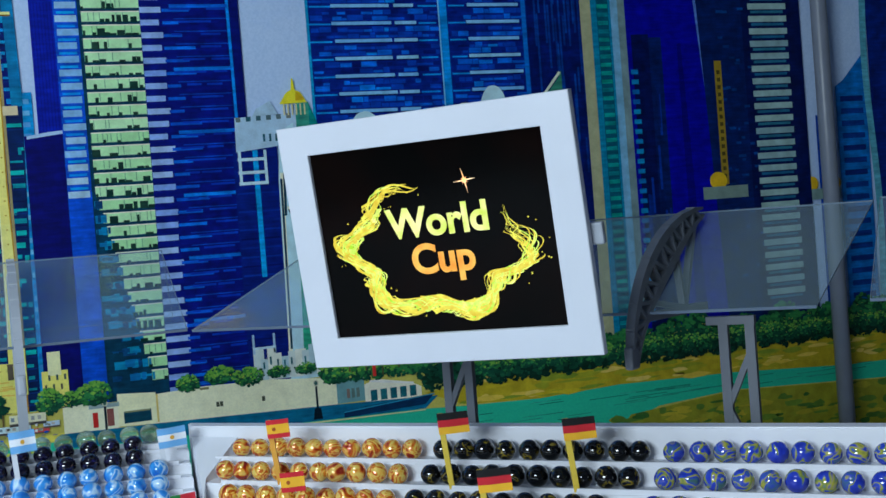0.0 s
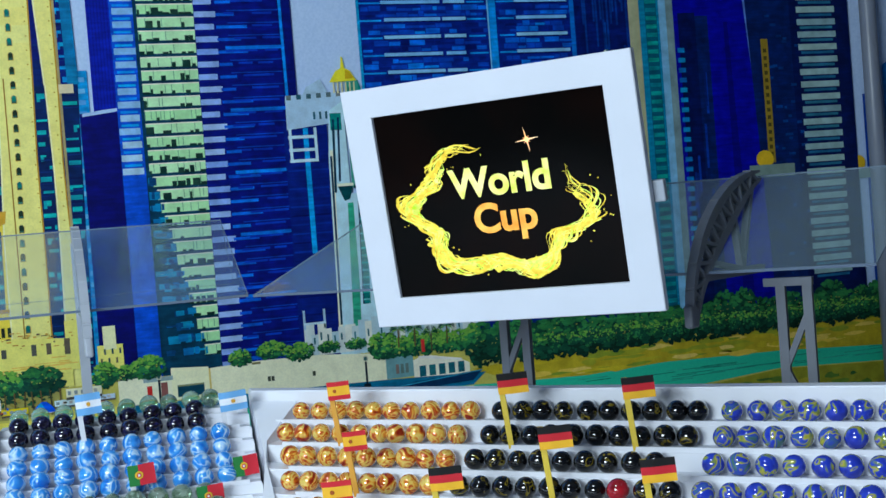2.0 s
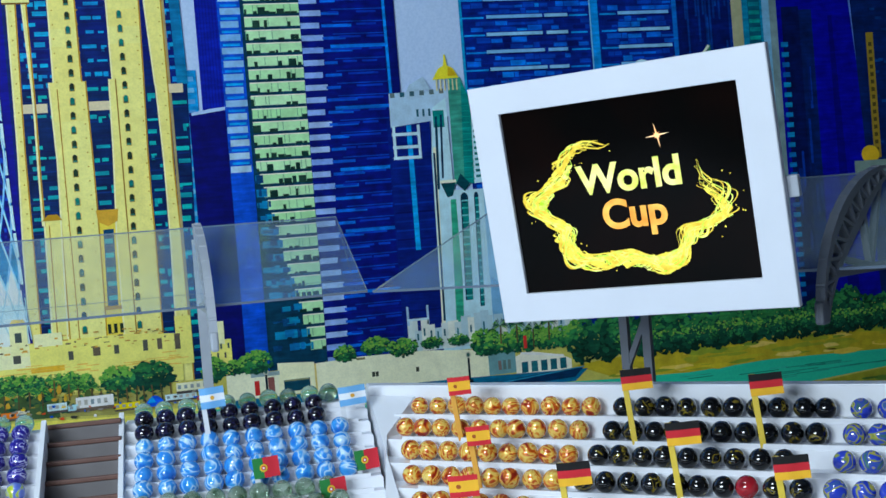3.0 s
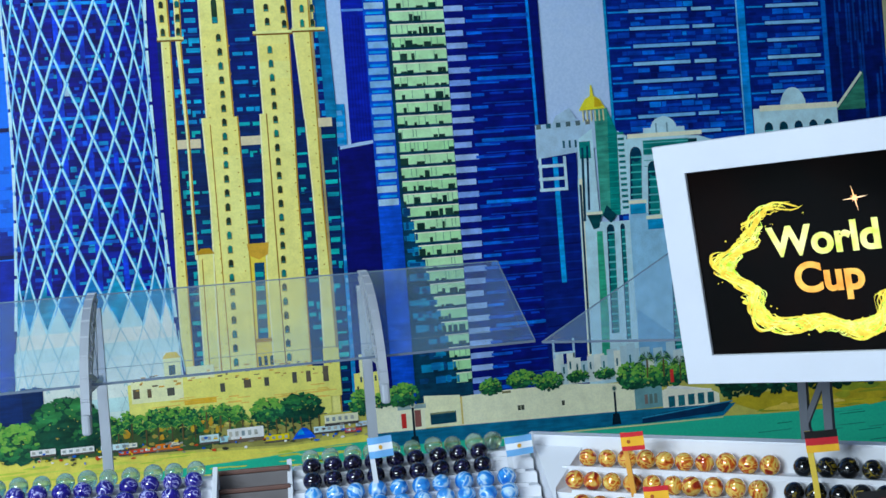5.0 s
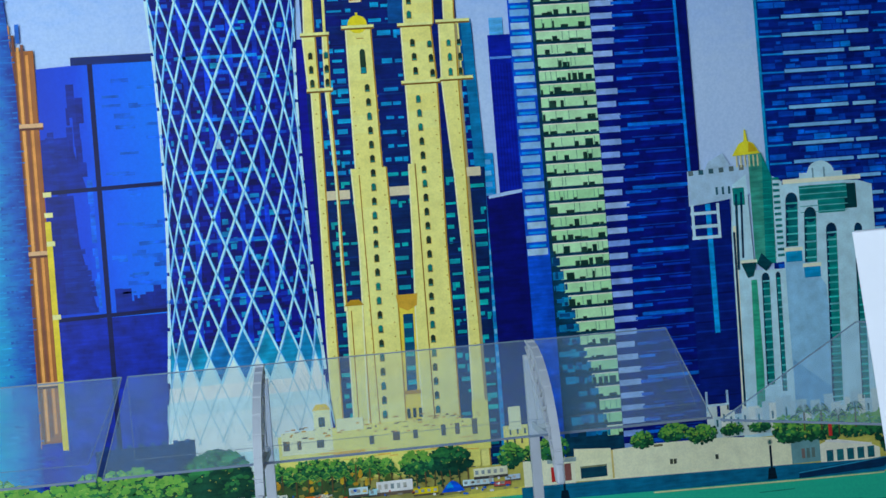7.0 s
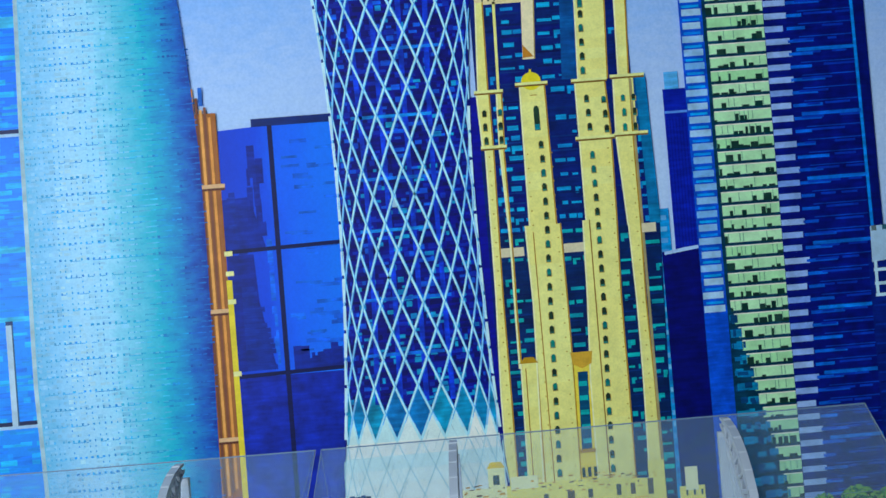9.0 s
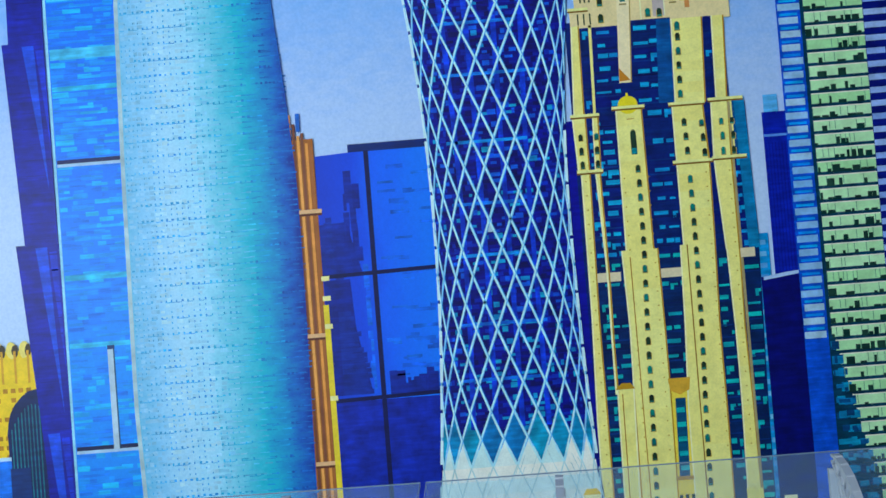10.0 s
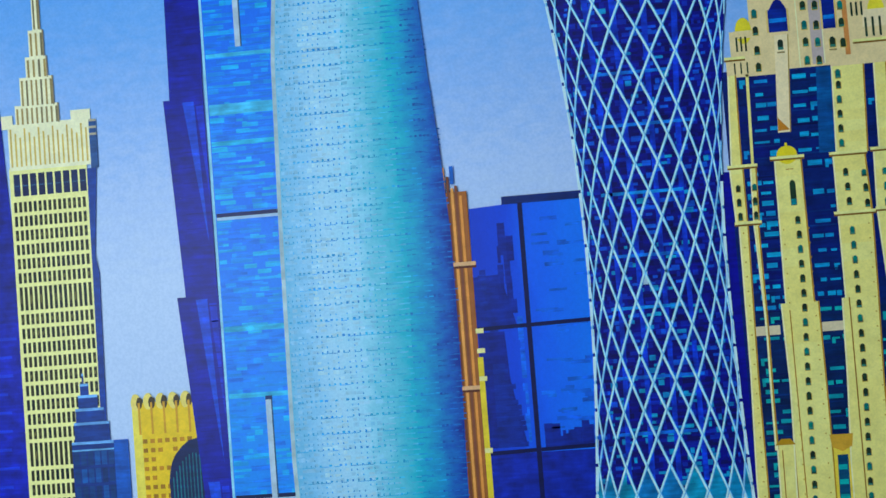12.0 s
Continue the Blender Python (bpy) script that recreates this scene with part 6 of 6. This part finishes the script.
sheet("roof_sheet", [on_roof(0, 0, Z0), on_roof(0.504, 0, Z0), on_roof(0.527, 0.115, Z1 - 0.002), on_roof(0.07, 0.115, Z1)], "clear acrylic roof sheet over the slanting stand", False)
sheet("roof_sheet", [on_roof(0.538, 0, Z0 + 0.003), on_roof(0.95, 0, Z0 + 0.003), on_roof(0.95, 0.115, Z1), on_roof(0.532, 0.115, Z1)], "clear acrylic roof sheet over the end of the slanting stand", False)
arch(O + D * 0.388, Vector((0.5195, -0.8545, 0)), Vector((-0.8545, -0.5195, 0)), GREY, foot=False)


def mast(s, perp, top, turn=D):
    """Two uprights with crossing braces."""
    root = tagged(new("truss_mast"), "grey plastic lattice mast behind the marble stand", "mast", "lattice masts")
    a, b = Vector(on_roof(s, perp, 0)), Vector(on_roof(s, perp, 0)) + turn * 0.0195
    for p in (a, b):
        bm = bmesh.new()
        bar(bm, (p.x, p.y, -0.22), (p.x, p.y, top), 0.0068, 0.006, turn)
        part("upright", bm, GREY, root)
    z, flip = -0.06, True
    while z < top - 0.03:
        p, q = (a, b) if flip else (b, a)
        bm = bmesh.new()
        bar(bm, (p.x, p.y, z), (q.x, q.y, min(z + 0.042, top)), 0.0045, 0.005, turn)
        part("brace", bm, GREY, root)
        z, flip = z + 0.042, not flip
    bm = bmesh.new()
    bar(bm, a - turn * 0.012 + Vector((0, 0, top)), b + turn * 0.004 + Vector((0, 0, top)), 0.006, 0.007, (0, 0, 1))
    part("cap_bar", bm, GREY, root)
    return root


mast(0.4215, 0.076, 0.088)
mast(0.1935, 0.076, 0.13)

# ---- the display ----
display = tagged(new("display"), "white framed display showing glowing words and flame on black", "display")
C = Vector((0.3745, -0.9225, 0.1655))
U = Vector((0.140, -0.159, 0.004)).normalized()
W = Vector((-0.019, -0.013, 0.167))
W = (W - U * W.dot(U)).normalized()
NF = U.cross(W)
if NF.y > 0:
    NF = -NF
display.matrix_world = Matrix.Translation(C) @ Matrix((U, W, NF)).transposed().to_4x4()
OW, OH, IW, IH = 0.2125, 0.168, 0.1695, 0.1275
# one frame with the screen's opening through it
bm = bmesh.new()
rings = [[bm.verts.new((sx * w / 2, sy * h / 2, z)) for sx, sy in ((-1, -1), (1, -1), (1, 1), (-1, 1))]
         for w, h, z in ((OW, OH, -0.0065), (OW, OH, -0.0006), (OW - 0.0012, OH - 0.0012, 0), (IW + 0.0008, IH + 0.0008, 0), (IW, IH, -0.0005), (IW, IH, -0.0065))]
for r0, r1 in zip(rings, rings[1:] + rings[:1]):
    for k in range(4):
        bm.faces.new((r0[k], r0[(k + 1) % 4], r1[(k + 1) % 4], r1[k]))
bmesh.ops.recalc_face_normals(bm, faces=bm.faces)
part("frame", bm, BEZEL, display, "plain white frame")
bm = bmesh.new()
box(bm, Matrix.Translation((0, 0, -0.0135)), OW - 0.05, OH - 0.04, 0.013)
part("back_cover", bm, BLACK, display)
SCREEN, sn, sl, sb = base_mat("dark_glossy_screen", 0.12)
sb.inputs["Base Color"].default_value = (0.002, 0.002, 0.002, 1)
sb.inputs["Specular IOR Level"].default_value = 0.05
tc = noise_node(sn, sl, 14, 3)
sl.new(ramp(sn, sl, tc.outputs[0], [(0.45, (0.001, 0.001, 0.001)), (0.75, (0.03, 0.006, 0.002))]), sb.inputs["Emission Color"])
sb.inputs["Emission Strength"].default_value = 0.12
bm = bmesh.new()
box(bm, Matrix.Translation((0, 0, -0.0045)), IW + 0.002, IH + 0.002, 0.003)
screen = part("screen", bm, SCREEN, display, "black glossy screen")
LETTER1, LETTER2 = glow("glow_letters_lime", "b8d820", "f4f2b0", 1.25, 60), glow("glow_letters_orange", "f08a18", "f8d060", 1.15, 60)


def words(text, size, x, y, mat):
    cu = bpy.data.curves.new("lettering", "FONT")
    cu.body, cu.size, cu.extrude, cu.align_x, cu.offset = text, size, 0.0001, "CENTER", 0.00085
    cu.materials.append(mat)
    ob = new("lettering", cu)
    ob.parent = screen
    ob.matrix_local = Matrix.Translation((x, y, -0.0027)) @ Matrix.Rotation(0.012, 4, "Z")
    return ob


words("World", 0.0272, 0.0035, 0.0022, LETTER1)
words("Cup", 0.0272, 0.0035, -0.0228, LETTER2)

# the ribbon of flame round the words, as one curling band of sparks and smoke
FLAME = glow("glow_flame", "9cd40c", "eefc8c", 1.3, 220)
FLAMEO = glow("glow_flame_orange", "d8b81c", "f0f058", 1.1, 180)
v, f, idx = [], [], []


def flame_band(a0, a1, n, wide, shift, mat, phase, curl):
    """One strand of the ribbon: it wanders in and out as it runs round the words."""
    for i in range(n):
        quad = []
        for j, sgn in ((i, -1), (i + 1, -1), (i + 1, 1), (i, 1)):
            s = j / n
            a = a0 + (a1 - a0) * s
            swell = math.sin(math.pi * min(1, s * 1.02)) ** 0.5
            wob = curl * (0.10 * math.sin(a * 6.3 + 1.1) + 0.06 * math.sin(a * 9.1 + phase) + 0.045 * math.sin(a * 19 + phase * 2.3))
            rad = 1.0 + shift * swell + wob
            aa = a + curl * (0.05 * math.sin(a * 13 + phase * 1.7) + 0.03 * math.sin(a * 6 + phase))
            th = wide * swell * (0.12 + 0.88 * abs(math.sin(a * 5.5 + phase * 3))) + 0.0001
            x, y = 0.000 + 0.0610 * rad * math.cos(aa), -0.0060 + 0.0410 * rad * math.sin(aa)
            quad.append((x + sgn * th * math.cos(a), y + sgn * th * math.sin(a), -0.00285 + 0.000004 * len(STRANDS)))
        s0 = len(v)
        v.extend(quad)
        f.append((s0, s0 + 1, s0 + 2, s0 + 3))
        idx.append(mat)
    STRANDS.append(phase)


STRANDS = []
for k in range(84):
    thick = k % 6 == 0
    a0, a1 = 98 + rng.uniform(0, 22), 392 - rng.uniform(0, 26)
    if not thick:
        a0 += rng.uniform(0, 170)
        a1 = min(a1, a0 + rng.uniform(40, 130))
    flame_band(math.radians(a0), math.radians(a1), 150, 0.0014 if thick else 0.0005, rng.uniform(-0.07, 0.07), 0 if k % 3 else 1, rng.uniform(0, 6), rng.uniform(0.7, 1.3))
ob = tagged(new("flame_ribbon", mesh_of("flame_ribbon", v, f, [FLAME, FLAMEO], idx)), "curling yellow-green ribbon of flame", kind="stuff")
ob.parent = screen
v, f, idx = [], [], []
for k in range(46):
    a = math.radians(rng.uniform(100, 385))
    r = rng.uniform(0.86, 1.2)
    x, y, s = 0.0035 + 0.0655 * r * math.cos(a), -0.0085 + 0.039 * r * math.sin(a), rng.uniform(0.0003, 0.0008)
    s0 = len(v)
    v += [(x - s, y, -0.0026), (x, y - s, -0.0026), (x + s, y, -0.0026), (x, y + s, -0.0026)]
    f.append((s0, s0 + 1, s0 + 2, s0 + 3))
    idx.append(1)
ob = tagged(new("sparks", mesh_of("sparks", v, f, [FLAME, FLAMEO], idx)), "tiny glowing sparks", kind="stuff")
ob.parent = screen
# the bright spark
bm = bmesh.new()
for a, L in ((0.1, 0.0085), (1.75, 0.0085), (0.9, 0.003), (2.5, 0.003)):
    c, s = math.cos(a), math.sin(a)
    q = [(0.027 + c * L, 0.0355 + s * L), (0.027 - s * 0.0006, 0.0355 + c * 0.0006), (0.027 - c * L, 0.0355 - s * L), (0.027 + s * 0.0006, 0.0355 - c * 0.0006)]
    bm.faces.new([bm.verts.new((x, y, -0.0025 + 0.00002 * a)) for x, y in q])
bmesh.ops.create_circle(bm, cap_ends=True, segments=14, radius=0.0017, matrix=Matrix.Translation((0.027, 0.0355, -0.0024)))
part("spark", bm, glow("glow_spark", "f0b070", "fff0d0", 2.0), screen)
# bracket and arm that hold it on the mast
bm = bmesh.new()
box(bm, Matrix.Translation((0.103, -0.008, -0.012)), 0.02, 0.014, 0.006, 0.001)
part("bracket", bm, PALEGREY, display)
bm = bmesh.new()
inv = display.matrix_world.inverted()
bar(bm, inv @ (Vector(on_roof(0.205, 0.076, 0.12))), inv @ (C - NF * 0.018 - Vector((0, 0, 0.045))), 0.012, 0.008, (1, 0, 0))
part("arm", bm, GREY, display)

# ---- the pole in front of the banner ----
pole = tagged(new("pole"), "grey painted metal pole standing before the banner", "pole")
bm = bmesh.new()
bmesh.ops.create_cone(bm, cap_ends=True, segments=28, radius1=0.0128, radius2=0.0128, depth=2.5, matrix=Matrix.Translation((1.428, -0.03, 0.35)))
ob = part("tube", bm, STEEL, pole)
ob.data.polygons.foreach_set("use_smooth", [True] * len(ob.data.polygons))
